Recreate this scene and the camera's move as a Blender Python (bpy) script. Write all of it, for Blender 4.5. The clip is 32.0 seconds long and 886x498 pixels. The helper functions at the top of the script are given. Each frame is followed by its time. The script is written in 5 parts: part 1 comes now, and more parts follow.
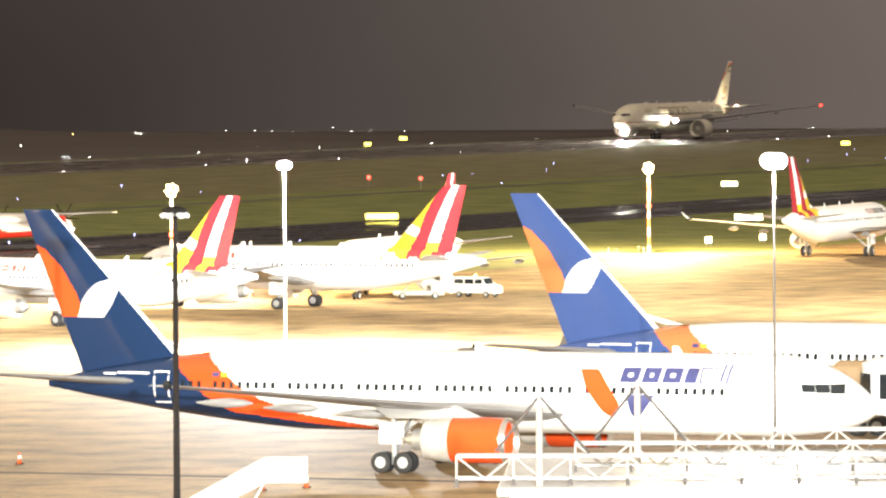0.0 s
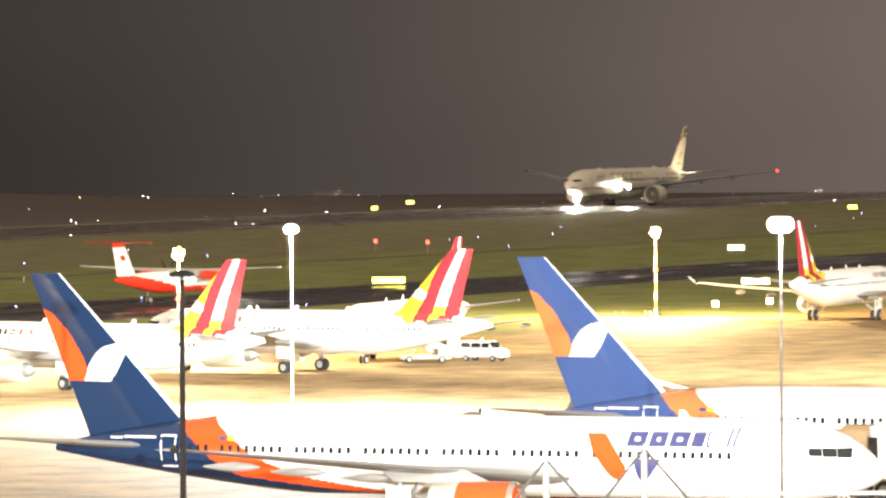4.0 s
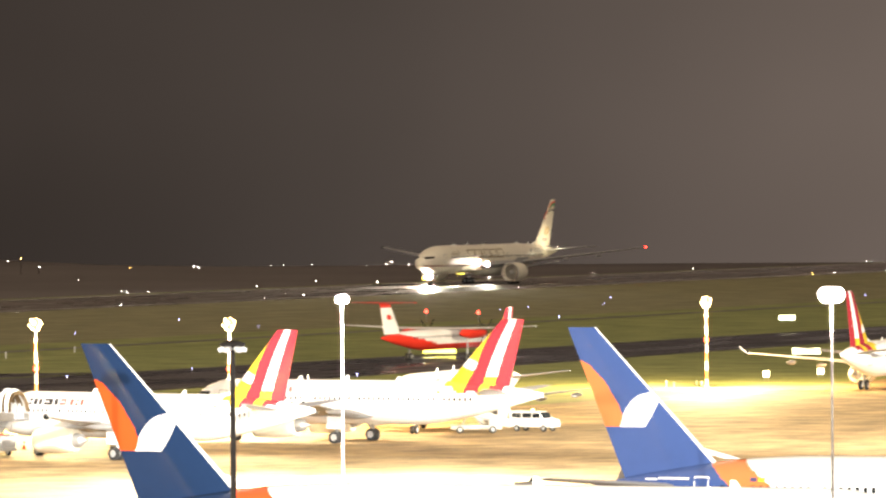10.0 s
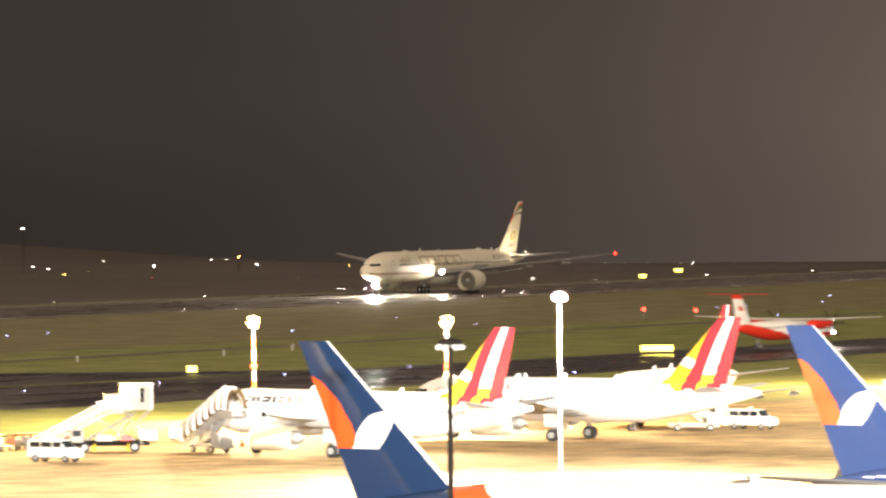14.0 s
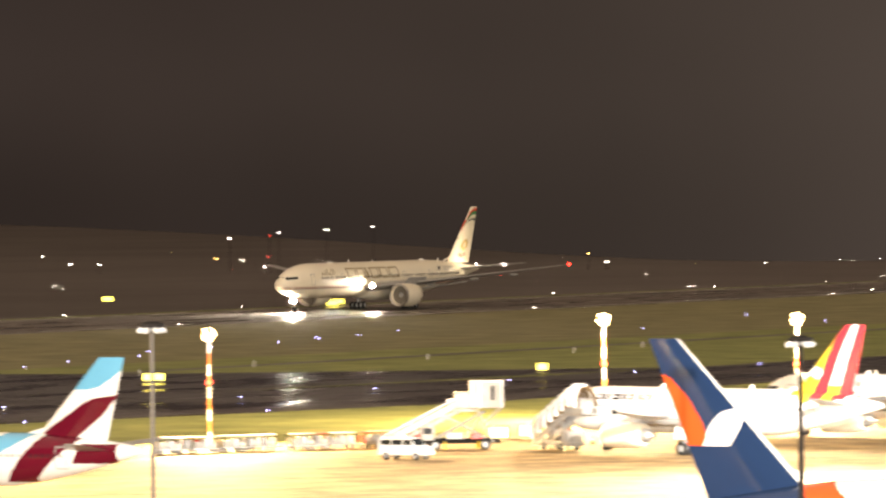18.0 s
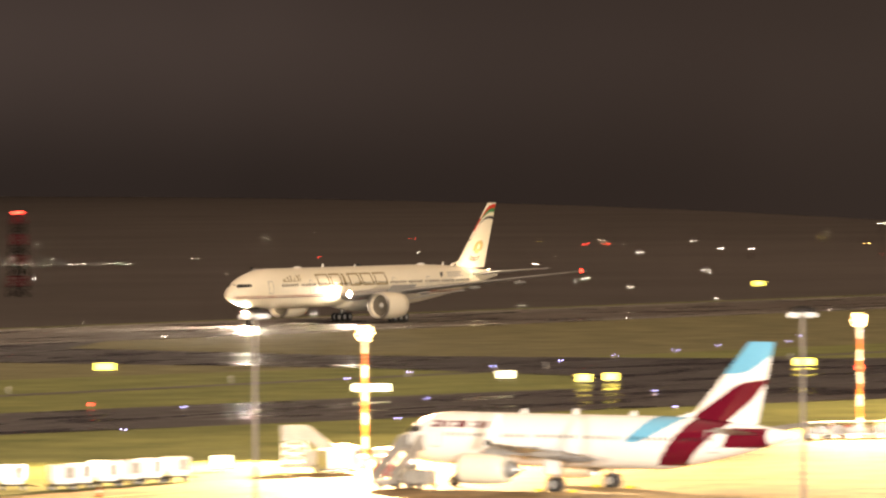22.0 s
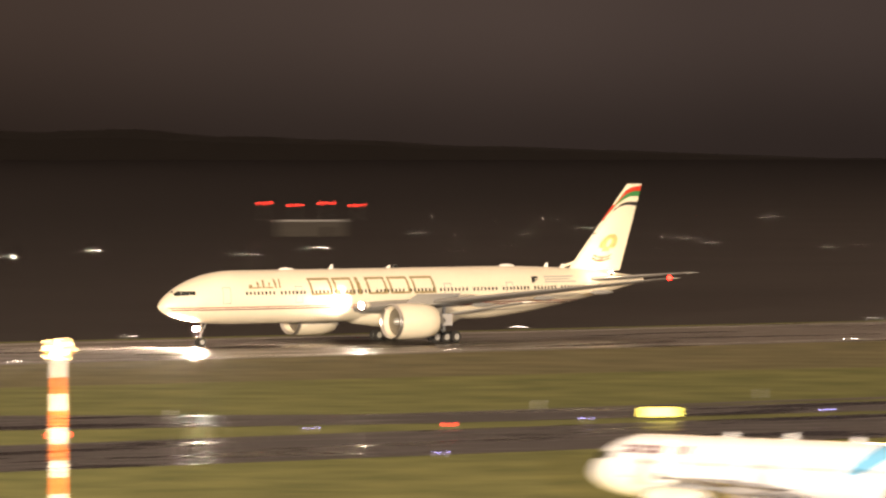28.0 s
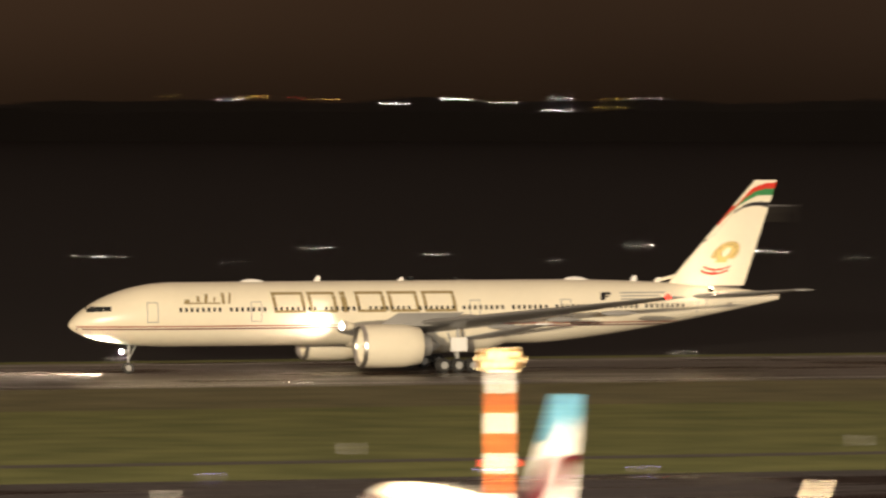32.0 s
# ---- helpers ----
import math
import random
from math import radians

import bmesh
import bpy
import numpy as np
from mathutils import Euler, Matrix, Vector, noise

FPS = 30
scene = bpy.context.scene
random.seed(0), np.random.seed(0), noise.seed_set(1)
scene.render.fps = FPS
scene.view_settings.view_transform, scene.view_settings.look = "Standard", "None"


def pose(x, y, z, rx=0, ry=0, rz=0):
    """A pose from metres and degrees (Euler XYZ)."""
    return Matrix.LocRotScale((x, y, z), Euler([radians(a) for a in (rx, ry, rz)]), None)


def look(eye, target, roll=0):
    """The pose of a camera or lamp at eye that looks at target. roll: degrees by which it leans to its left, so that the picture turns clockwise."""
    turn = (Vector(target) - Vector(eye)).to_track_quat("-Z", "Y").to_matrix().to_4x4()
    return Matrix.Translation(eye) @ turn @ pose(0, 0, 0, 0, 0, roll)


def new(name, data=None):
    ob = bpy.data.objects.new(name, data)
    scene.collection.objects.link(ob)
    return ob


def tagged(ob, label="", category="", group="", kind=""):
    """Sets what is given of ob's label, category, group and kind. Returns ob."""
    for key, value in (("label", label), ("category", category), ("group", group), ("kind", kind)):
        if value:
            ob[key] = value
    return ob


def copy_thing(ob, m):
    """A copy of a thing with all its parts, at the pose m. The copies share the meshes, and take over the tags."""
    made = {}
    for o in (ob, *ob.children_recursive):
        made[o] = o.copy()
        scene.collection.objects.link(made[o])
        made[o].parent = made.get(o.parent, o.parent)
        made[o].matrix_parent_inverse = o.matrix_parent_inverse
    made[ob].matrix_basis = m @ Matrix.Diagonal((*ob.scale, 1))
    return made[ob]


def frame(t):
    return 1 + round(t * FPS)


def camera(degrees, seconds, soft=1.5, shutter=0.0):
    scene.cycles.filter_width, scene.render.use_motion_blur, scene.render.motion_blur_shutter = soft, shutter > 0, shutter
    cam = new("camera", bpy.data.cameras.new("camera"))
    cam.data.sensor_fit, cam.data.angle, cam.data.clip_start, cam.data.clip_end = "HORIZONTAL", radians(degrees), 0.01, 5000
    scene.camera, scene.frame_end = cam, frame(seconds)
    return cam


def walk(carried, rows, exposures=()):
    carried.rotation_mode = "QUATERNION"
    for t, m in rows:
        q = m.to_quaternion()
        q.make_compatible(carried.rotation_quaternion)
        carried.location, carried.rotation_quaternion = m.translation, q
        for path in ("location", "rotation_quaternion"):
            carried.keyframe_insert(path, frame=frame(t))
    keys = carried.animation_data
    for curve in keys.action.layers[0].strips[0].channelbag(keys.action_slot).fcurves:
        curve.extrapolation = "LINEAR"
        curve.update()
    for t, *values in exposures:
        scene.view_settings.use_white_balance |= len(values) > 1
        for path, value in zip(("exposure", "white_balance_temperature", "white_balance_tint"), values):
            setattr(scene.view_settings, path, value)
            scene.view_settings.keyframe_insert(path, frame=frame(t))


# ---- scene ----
# ---- camera: one eye on a terrace, panning with the airliner ----
EYE = (0.0, 0.0, 26.07)
LENS = 7.40
PATH = [
    (0, 65.331, -1.816, -0.38), (0.5, 65.295, -1.814, -0.38), (1, 65.267, -1.813, -0.38), (1.5, 65.236, -1.813, -0.38),
    (2, 65.316, -1.757, -0.38), (2.5, 65.273, -1.627, -0.38), (3, 65.249, -1.513, -0.38), (3.5, 65.277, -1.4, -0.38),
    (5.5, 65.187, -0.932, -0.39), (6, 65.18, -0.836, -0.39), (6.5, 65.16, -0.783, -0.4), (7, 65.101, -0.775, -0.41),
    (7.5, 65.014, -0.752, -0.42), (8, 65.016, -0.724, -0.41), (8.5, 64.978, -0.709, -0.41), (9, 64.942, -0.716, -0.41),
    (9.5, 64.892, -0.701, -0.41), (10, 64.857, -0.692, -0.4), (10.5, 64.712, -0.683, -0.4), (11, 64.442, -0.681, -0.39),
    (11.5, 64.198, -0.682, -0.39), (12, 64.042, -0.684, -0.39), (12.5, 63.894, -0.684, -0.38), (13, 63.605, -0.685, -0.38),
    (13.5, 63.307, -0.692, -0.38), (14, 63.038, -0.698, -0.39), (14.5, 62.686, -0.701, -0.42), (16.5, 61.318, -0.681, -0.57),
    (17, 60.916, -0.687, -0.59), (17.5, 60.655, -0.688, -0.59), (18, 60.112, -0.694, -0.58), (18.5, 59.724, -0.681, -0.56),
    (19, 59.155, -0.701, -0.53), (19.5, 58.544, -0.693, -0.5), (20, 57.856, -0.698, -0.47), (20.5, 57.161, -0.717, -0.44),
    (21, 56.337, -0.745, -0.42), (21.5, 55.521, -0.772, -0.4), (22, 54.669, -0.78, -0.36), (22.5, 53.776, -0.793, -0.32),
    (23, 52.712, -0.803, -0.29), (23.5, 51.679, -0.809, -0.27), (24, 50.536, -0.82, -0.25), (24.5, 49.485, -0.832, -0.23),
    (25, 48.336, -0.855, -0.2), (25.5, 47.076, -0.893, -0.17), (26, 45.486, -0.94, -0.14), (26.5, 43.836, -0.962, -0.11),
    (28.5, 36.419, -1.121, -0.01), (29, 34.231, -1.165, 0.01), (29.5, 32.098, -1.188, 0.03), (30, 29.627, -1.185, 0.04),
    (30.5, 27.091, -1.205, 0.04), (31, 24.26, -1.216, 0.04), (31.5, 21.281, -1.219, 0.04), (32, 17.868, -1.226, 0.03),
]


def bearing(az, el, roll):
    a, e = radians(az), radians(el)
    way = Vector((math.sin(a) * math.cos(e), math.cos(a) * math.cos(e), math.sin(e)))
    return look(EYE, Vector(EYE) + way * 100, roll)


cam = camera(LENS, 32.0, 2.3, 1.2)
walk(cam, [(t, bearing(a, e, r)) for t, a, e, r in PATH], [(0, 0.94, 6250, 8), (8, 0.92, 6450, 9), (18, 0.90, 7000, 13), (24, 0.90, 7500, 17), (26, 0.88, 7500, 17), (29, 0.38, 7350, 20), (30, 0.04, 7350, 19), (32, -0.56, 6950, 16)])

# ---- world: even warm fill light, set far brighter than the backdrop sky ----
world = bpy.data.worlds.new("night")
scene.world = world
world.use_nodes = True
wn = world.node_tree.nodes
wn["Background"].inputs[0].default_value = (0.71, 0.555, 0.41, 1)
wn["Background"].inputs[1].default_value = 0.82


def lamp(name, place, watts, colour, radius=0.6):
    data = bpy.data.lights.new(name, "POINT")
    data.energy, data.color, data.shadow_soft_size = watts, colour, radius
    ob = new(name, data)
    ob.matrix_world = Matrix.Translation(place)
    return ob


def flood(name, eye, target, watts, colour, angle=110, radius=0.8):
    data = bpy.data.lights.new(name, "SPOT")
    data.energy, data.color, data.shadow_soft_size = watts, colour, radius
    data.spot_size, data.spot_blend = radians(angle), 0.6
    ob = new(name, data)
    ob.matrix_world = look(eye, target)
    return ob


SODIUM = (1.0, 0.70, 0.34)
HALIDE = (1.0, 0.93, 0.80)
DAYWHITE = (1.0, 0.99, 0.96)
AMBERWHITE = (1.0, 0.86, 0.60)
# edge masts along the apron: x, y, head height
EDGE_MASTS = [(736, 311.6, 9.9), (612, 333, 10.2), (616, 313, 10.2), (552, 343, 10.2), (475, 345, 10.8), (394.5, 345, 11.3),
              (315, 345, 11.9), (244, 345, 11.9), (199, 345, 12.0), (155.5, 345, 12.1), (114.4, 345, 12.3)]
for mx, my, mz in EDGE_MASTS:
    away = math.hypot(mx, my)
    if mx > 605:
        lamp("mast_light", (mx - 1.2 * mx / away, my - 1.2 * my / away, mz + 1.7), 170000, SODIUM)
        continue
    flood("mast_light", (mx - 1.2 * mx / away, my - 1.2 * my / away, mz + 1.7), (mx - 38 * mx / away, my - 38 * my / away, 0), 560000 if 470 < mx < 480 else 230000, SODIUM, 180)
# terminal-side floodlights, all out of view, placed to brighten jets and apron
FLOODS = [((560, 150, 34), (742, 287, 4), 2400000), ((306, 80, 36), (375, 140, 0), 130000), ((177.5, 146.5, 40), (420, 300, 0), 420000), ((20, -24, 34), (420, 200, 0), 6200000), ((30, 190, 34), (300, 335, 0), 2200000), ((-40, 150, 34), (280, 640, 8), 16500000)]
for eye, target, watts in FLOODS:
    flood("unseen_flood", eye, target, watts, DAYWHITE if watts == 6200000 else AMBERWHITE if target[1] > 600 else HALIDE, 46 if target[1] > 600 else 110)
lamp("white_mast_light", (503.4, 245.4, 14.9), 300000, (1.0, 0.97, 0.92))


# ---- materials ----
def material(name, colour, rough=0.6, metal=0.0, vary=0.15, scale=3.0, bump=0.0, second=None, stretch=(1, 1, 1), emit=None, power=0.0, spec=0.5):
    m = bpy.data.materials.new(name)
    m.use_nodes = True
    n, l = m.node_tree.nodes, m.node_tree.links
    b = n["Principled BSDF"]
    b.inputs["Roughness"].default_value, b.inputs["Metallic"].default_value = rough, metal
    b.inputs["Specular IOR Level"].default_value = spec
    b.inputs["Base Color"].default_value = (*colour, 1)
    if emit:
        b.inputs["Emission Color"].default_value = (*emit, 1)
        b.inputs["Emission Strength"].default_value = power
        return m
    co, mp = n.new("ShaderNodeTexCoord"), n.new("ShaderNodeMapping")
    mp.inputs["Scale"].default_value = stretch
    l.new(co.outputs["Object"], mp.inputs[0])
    big, fine = n.new("ShaderNodeTexNoise"), n.new("ShaderNodeTexNoise")
    big.inputs["Scale"].default_value, fine.inputs["Scale"].default_value = 1.0 / scale, 9.0 / scale
    big.inputs["Detail"].default_value, fine.inputs["Detail"].default_value = 4, 6
    l.new(mp.outputs[0], big.inputs[0]), l.new(mp.outputs[0], fine.inputs[0])
    add = n.new("ShaderNodeMath")
    add.operation = "MULTIPLY_ADD"
    add.inputs[1].default_value = 0.4
    l.new(fine.outputs[0], add.inputs[0]), l.new(big.outputs[0], add.inputs[2])
    ramp = n.new("ShaderNodeMapRange")
    ramp.inputs[1].default_value, ramp.inputs[2].default_value = 0.45, 0.95
    l.new(add.outputs[0], ramp.inputs[0])
    mix = n.new("ShaderNodeMix")
    mix.data_type = "RGBA"
    low = second or tuple(c * (1 - vary) for c in colour)
    mix.inputs[6].default_value, mix.inputs[7].default_value = (*low, 1), (*colour, 1)
    l.new(ramp.outputs[0], mix.inputs[0]), l.new(mix.outputs[2], b.inputs["Base Color"])
    if bump:
        bp = n.new("ShaderNodeBump")
        bp.inputs["Strength"].default_value, bp.inputs["Distance"].default_value = bump, 0.05
        l.new(fine.outputs[0], bp.inputs["Height"]), l.new(bp.outputs[0], b.inputs["Normal"])
    return m


M = {}
M["white"] = material("white_paint", (0.80, 0.79, 0.76), 0.32, vary=0.06, scale=4)
M["cream"] = material("pearl_paint", (0.78, 0.72, 0.58), 0.3, vary=0.08, scale=4)
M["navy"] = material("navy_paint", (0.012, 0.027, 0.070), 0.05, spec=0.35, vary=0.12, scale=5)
# violet and amber: glare put into the colour as washed-out navy and orange
M["violet"] = material("washed_blue_paint", (0.048, 0.082, 0.22), 0.05, spec=0.35, vary=0.12, scale=5)
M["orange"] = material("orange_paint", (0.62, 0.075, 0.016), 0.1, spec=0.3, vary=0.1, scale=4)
M["amber"] = material("washed_orange_paint", (0.62, 0.175, 0.06), 0.1, spec=0.3, vary=0.1, scale=4)
M["burgundy"] = material("burgundy_paint", (0.11, 0.005, 0.016), 0.1, spec=0.3, vary=0.1, scale=3)
M["magenta"] = material("crimson_paint", (0.33, 0.034, 0.044), 0.1, spec=0.3, vary=0.1, scale=3)
M["yellow"] = material("yellow_paint", (0.70, 0.50, 0.04), 0.1, spec=0.3, vary=0.08, scale=3)
M["sky"] = material("light_blue_paint", (0.13, 0.39, 0.58), 0.1, spec=0.3, vary=0.1, scale=3)
M["red"] = material("red_paint", (0.62, 0.035, 0.018), 0.35, vary=0.12, scale=2)
M["green"] = material("green_paint", (0.03, 0.22, 0.07), 0.35, vary=0.1, scale=2)
M["black"] = material("black_paint", (0.012, 0.012, 0.014), 0.35, vary=0.2, scale=2)
M["gold"] = material("dull_gold_paint", (0.30, 0.23, 0.11), 0.4, vary=0.15, scale=2)
# dullwhite: white darkened in colour so the floodlight doesn't blow it out
M["dullwhite"] = material("dulled_white_paint", (0.40, 0.38, 0.34), 0.55, vary=0.35, scale=1.2, spec=0.25)
M["fanmetal"] = material("fan_blade_metal", (0.22, 0.20, 0.17), 0.5, vary=0.3, scale=3, metal=0.6)
# mast orange and white: lower exposure is put into the colour
M["dimorange"] = material("dimmed_orange_paint", (0.30, 0.062, 0.012), 0.6, vary=0.25, scale=1.5, spec=0.2)
M["mastwhite"] = material("dimmed_white_paint", (0.36, 0.33, 0.29), 0.6, vary=0.2, scale=1.5, spec=0.2)
M["polegrey"] = material("dull_grey_pole_paint", (0.085, 0.075, 0.066), 0.7, vary=0.2, scale=1, spec=0.2)
M["crest"] = material("bright_gold_paint", (0.72, 0.54, 0.20), 0.4, vary=0.15, scale=2)
M["grey"] = material("grey_paint", (0.34, 0.34, 0.33), 0.4, vary=0.12, scale=3)
M["wing"] = material("wing_grey_paint", (0.27, 0.265, 0.255), 0.35, vary=0.18, scale=3)
M["alu"] = material("bare_aluminium", (0.62, 0.60, 0.57), 0.28, 0.9, vary=0.15, scale=1.5)
M["steel"] = material("galvanised_steel", (0.42, 0.42, 0.41), 0.45, 0.6, vary=0.2, scale=1.2)
M["dark"] = material("dark_metal", (0.012, 0.010, 0.009), 0.85, 0.0, spec=0.12, vary=0.2, scale=1)
M["tyre"] = material("tyre_rubber", (0.02, 0.019, 0.018), 0.8, vary=0.2, scale=0.5)
M["glass"] = material("cabin_glass", (0.015, 0.018, 0.02), 0.08, vary=0.1, scale=1)
M["lineblue"] = material("title_blue_paint", (0.045, 0.05, 0.14), 0.35, vary=0.1, scale=2)
M["titlered"] = material("title_red_paint", (0.33, 0.10, 0.07), 0.35, vary=0.1, scale=2)
M["canvas"] = material("canopy_fabric", (0.55, 0.50, 0.40), 0.8, vary=0.2, scale=1)
M["sodium"] = material("sodium_lamp_glass", (0, 0, 0), emit=(1.0, 0.52, 0.15), power=2.2, spec=0.0)
M["sodium_bright"] = material("bright_sodium_lamp_glass", (0, 0, 0), emit=(1.0, 0.68, 0.30), power=18, spec=0.0)
M["halide"] = material("white_lamp_glass", (1, 1, 1), emit=(1.0, 0.96, 0.9), power=4)
M["landing"] = material("landing_light_glass", (1, 1, 1), emit=(1.0, 0.92, 0.76), power=1260)
M["taxilens"] = material("nose_light_glass", (1, 1, 1), emit=(1.0, 0.92, 0.76), power=40000)
M["logolens"] = material("fin_light_glass", (1, 1, 1), emit=(1.0, 0.86, 0.6), power=700)
M["redlamp"] = material("red_lamp_glass", (0.8, 0.05, 0.03), emit=(1.0, 0.06, 0.035), power=5)
M["tipred"] = material("red_tip_light_glass", (0.8, 0.05, 0.03), emit=(1.0, 0.02, 0.012), power=9)
M["bluelamp"] = material("blue_lamp_glass", (0.1, 0.1, 0.8), emit=(0.42, 0.44, 1.0), power=9)
M["whitelamp"] = material("clear_lamp_glass", (0.9, 0.9, 0.8), emit=(1.0, 0.92, 0.78), power=26)
M["farwhite"] = material("bright_clear_lamp_glass", (0.9, 0.9, 0.8), emit=(1.0, 0.93, 0.80), power=110)
M["amberlamp"] = material("amber_lamp_glass", (0.9, 0.6, 0.1), emit=(1.0, 0.55, 0.12), power=24)
M["signglow"] = material("lit_yellow_sign_face", (0.9, 0.8, 0.2), emit=(1.0, 0.86, 0.12), power=2.6)
M["signwhite"] = material("lit_pale_sign_face", (0.9, 0.9, 0.7), emit=(1.0, 0.95, 0.55), power=2.2)


# ---- mesh helpers ----
def finish(bm, name, mats, smooth=True):
    bmesh.ops.recalc_face_normals(bm, faces=bm.faces)
    me = bpy.data.meshes.new(name)
    bm.to_mesh(me)
    bm.free()
    for m in mats if isinstance(mats, (list, tuple)) else [mats]:
        me.materials.append(m)
    if smooth:
        me.shade_smooth()
        me.set_sharp_from_angle(angle=radians(38))
    return me


def part(name, bm, mats, parent, label="", smooth=True):
    ob = new(name, finish(bm, name, mats, smooth))
    ob.parent = parent
    return tagged(ob, label) if label else ob


def thing(name, label, category, group="", kind="", at=None):
    ob = new(name)
    if at is not None:
        ob.matrix_world = at
    return tagged(ob, label, category, group, kind)


def solid(name, bm, mats, label, category, group="", kind="", smooth=True, at=None):
    ob = new(name, finish(bm, name, mats, smooth))
    if at is not None:
        ob.matrix_world = at
    return tagged(ob, label, category, group, kind)


def box(bm, cx, cy, cz, sx, sy, sz, bevel=0.0, m=None):
    mat = Matrix.Translation((cx, cy, cz)) @ Matrix.Diagonal((sx, sy, sz, 1))
    if m is not None:
        mat = m @ mat
    r = bmesh.ops.create_cube(bm, size=1, matrix=mat)
    if bevel:
        es = list({e for v in r["verts"] for e in v.link_edges})
        bmesh.ops.bevel(bm, geom=es, offset=bevel, segments=1, affect="EDGES")
    return bm


def rod(bm, a, b, r, r2=None, seg=8):
    a, b = Vector(a), Vector(b)
    d = b - a
    m = Matrix.Translation((a + b) / 2) @ d.to_track_quat("Z", "Y").to_matrix().to_4x4()
    bmesh.ops.create_cone(bm, cap_ends=True, segments=seg, radius1=r, radius2=r if r2 is None else r2, depth=d.length, matrix=m)
    return bm


def B(*boxes, bevel=0.0):
    bm = bmesh.new()
    for q in boxes:
        box(bm, *q, bevel=bevel)
    return bm


def R(*rods, seg=8):
    bm = bmesh.new()
    for q in rods:
        rod(bm, *q, seg=seg)
    return bm


def loft(bm, rings, closed=True, caps=True):
    made = [[bm.verts.new(p) for p in ring] for ring in rings]
    n = len(rings[0])
    for a, b in zip(made, made[1:]):
        for i in range(n if closed else n - 1):
            j = (i + 1) % n
            bm.faces.new((a[i], a[j], b[j], b[i]))
    if caps:
        bm.faces.new(made[0]), bm.faces.new(made[-1][::-1])
    return bm


def revolve(profile, origin, seg=20):
    """Rings round an axis along x: profile of (x, radius)."""
    bm = bmesh.new()
    ox, oy, oz = origin
    loft(bm, [[(ox + x, oy + r * math.cos(a), oz + r * math.sin(a)) for a in [2 * math.pi * k / seg for k in range(seg)]] for x, r in profile])
    return bm


# ---- ground ----
def sheet(name, pts, z, mat, label, category):
    bm = bmesh.new()
    bm.faces.new([bm.verts.new((x, y, z)) for x, y in pts])
    bm.normal_update()
    bmesh.ops.triangulate(bm, faces=bm.faces)
    return solid(name, bm, mat, label, category, kind="structure", smooth=False)


M["grass"] = material("wet_grass", (0.237, 0.248, 0.093), 0.9, vary=0.5, scale=8, second=(0.107, 0.125, 0.045), spec=0.12)
M["farground"] = material("far_ground_tint", (0.118, 0.102, 0.096), 0.95, vary=0.5, scale=90, second=(0.082, 0.071, 0.067), spec=0.1)
# haze and darkness put into the colour: hazy pale fades to unlit near-black along the field
fn, fl = M["farground"].node_tree.nodes, M["farground"].node_tree.links
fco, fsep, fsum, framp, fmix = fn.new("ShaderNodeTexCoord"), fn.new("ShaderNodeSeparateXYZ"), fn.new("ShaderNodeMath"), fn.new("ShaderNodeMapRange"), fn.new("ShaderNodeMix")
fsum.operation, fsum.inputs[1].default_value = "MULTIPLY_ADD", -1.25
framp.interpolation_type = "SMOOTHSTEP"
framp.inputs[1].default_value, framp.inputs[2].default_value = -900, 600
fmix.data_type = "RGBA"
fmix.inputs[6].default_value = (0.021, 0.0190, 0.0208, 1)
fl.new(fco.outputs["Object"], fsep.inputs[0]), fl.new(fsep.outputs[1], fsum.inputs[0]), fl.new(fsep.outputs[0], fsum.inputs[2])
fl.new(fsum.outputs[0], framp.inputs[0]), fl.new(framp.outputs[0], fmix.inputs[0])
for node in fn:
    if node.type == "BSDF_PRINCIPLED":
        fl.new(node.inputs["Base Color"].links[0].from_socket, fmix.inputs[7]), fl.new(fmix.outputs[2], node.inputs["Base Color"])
# verge grass: haze is mixed into its colour as a duller tone
M["verge"] = material("haze_dulled_grass", (0.225, 0.208, 0.112), 0.9, vary=0.5, scale=8, second=(0.112, 0.106, 0.058), spec=0.12)
M["concrete"] = material("apron_concrete", (0.36, 0.245, 0.112), 0.8, scale=5, second=(0.082, 0.052, 0.024), bump=0.12, spec=0.25)
M["asphalt"] = material("wet_asphalt", (0.034, 0.027, 0.032), 0.65, scale=30, second=(0.016, 0.013, 0.016), bump=0.03, spec=0.4)
M["runway"] = material("runway_asphalt", (0.115, 0.090, 0.070), 0.6, scale=40, second=(0.06, 0.048, 0.038), bump=0.05)
for key, dry, wet in (("asphalt", 0.6, 0.16), ("runway", 0.5, 0.2)):
    # standing water: smooth patches in the rough surface
    wn2, wl2 = M[key].node_tree.nodes, M[key].node_tree.links
    wco, wmap, wnoise, wramp = wn2.new("ShaderNodeTexCoord"), wn2.new("ShaderNodeMapping"), wn2.new("ShaderNodeTexNoise"), wn2.new("ShaderNodeMapRange")
    wmap.inputs["Scale"].default_value = (0.35, 1, 1)
    wnoise.inputs["Scale"].default_value, wnoise.inputs["Detail"].default_value = 0.11, 4
    wramp.inputs[1].default_value, wramp.inputs[2].default_value, wramp.inputs[3].default_value, wramp.inputs[4].default_value = 0.42, 0.62, dry, wet
    wl2.new(wco.outputs["Object"], wmap.inputs[0]), wl2.new(wmap.outputs[0], wnoise.inputs[0]), wl2.new(wnoise.outputs[0], wramp.inputs[0])
    wl2.new(wramp.outputs[0], wn2["Principled BSDF"].inputs["Roughness"])
M["road"] = material("road_tarmac", (0.065, 0.058, 0.045), 0.7, scale=12)
M["paintline"] = material("marking_paint", (0.75, 0.62, 0.12), 0.5, scale=3)
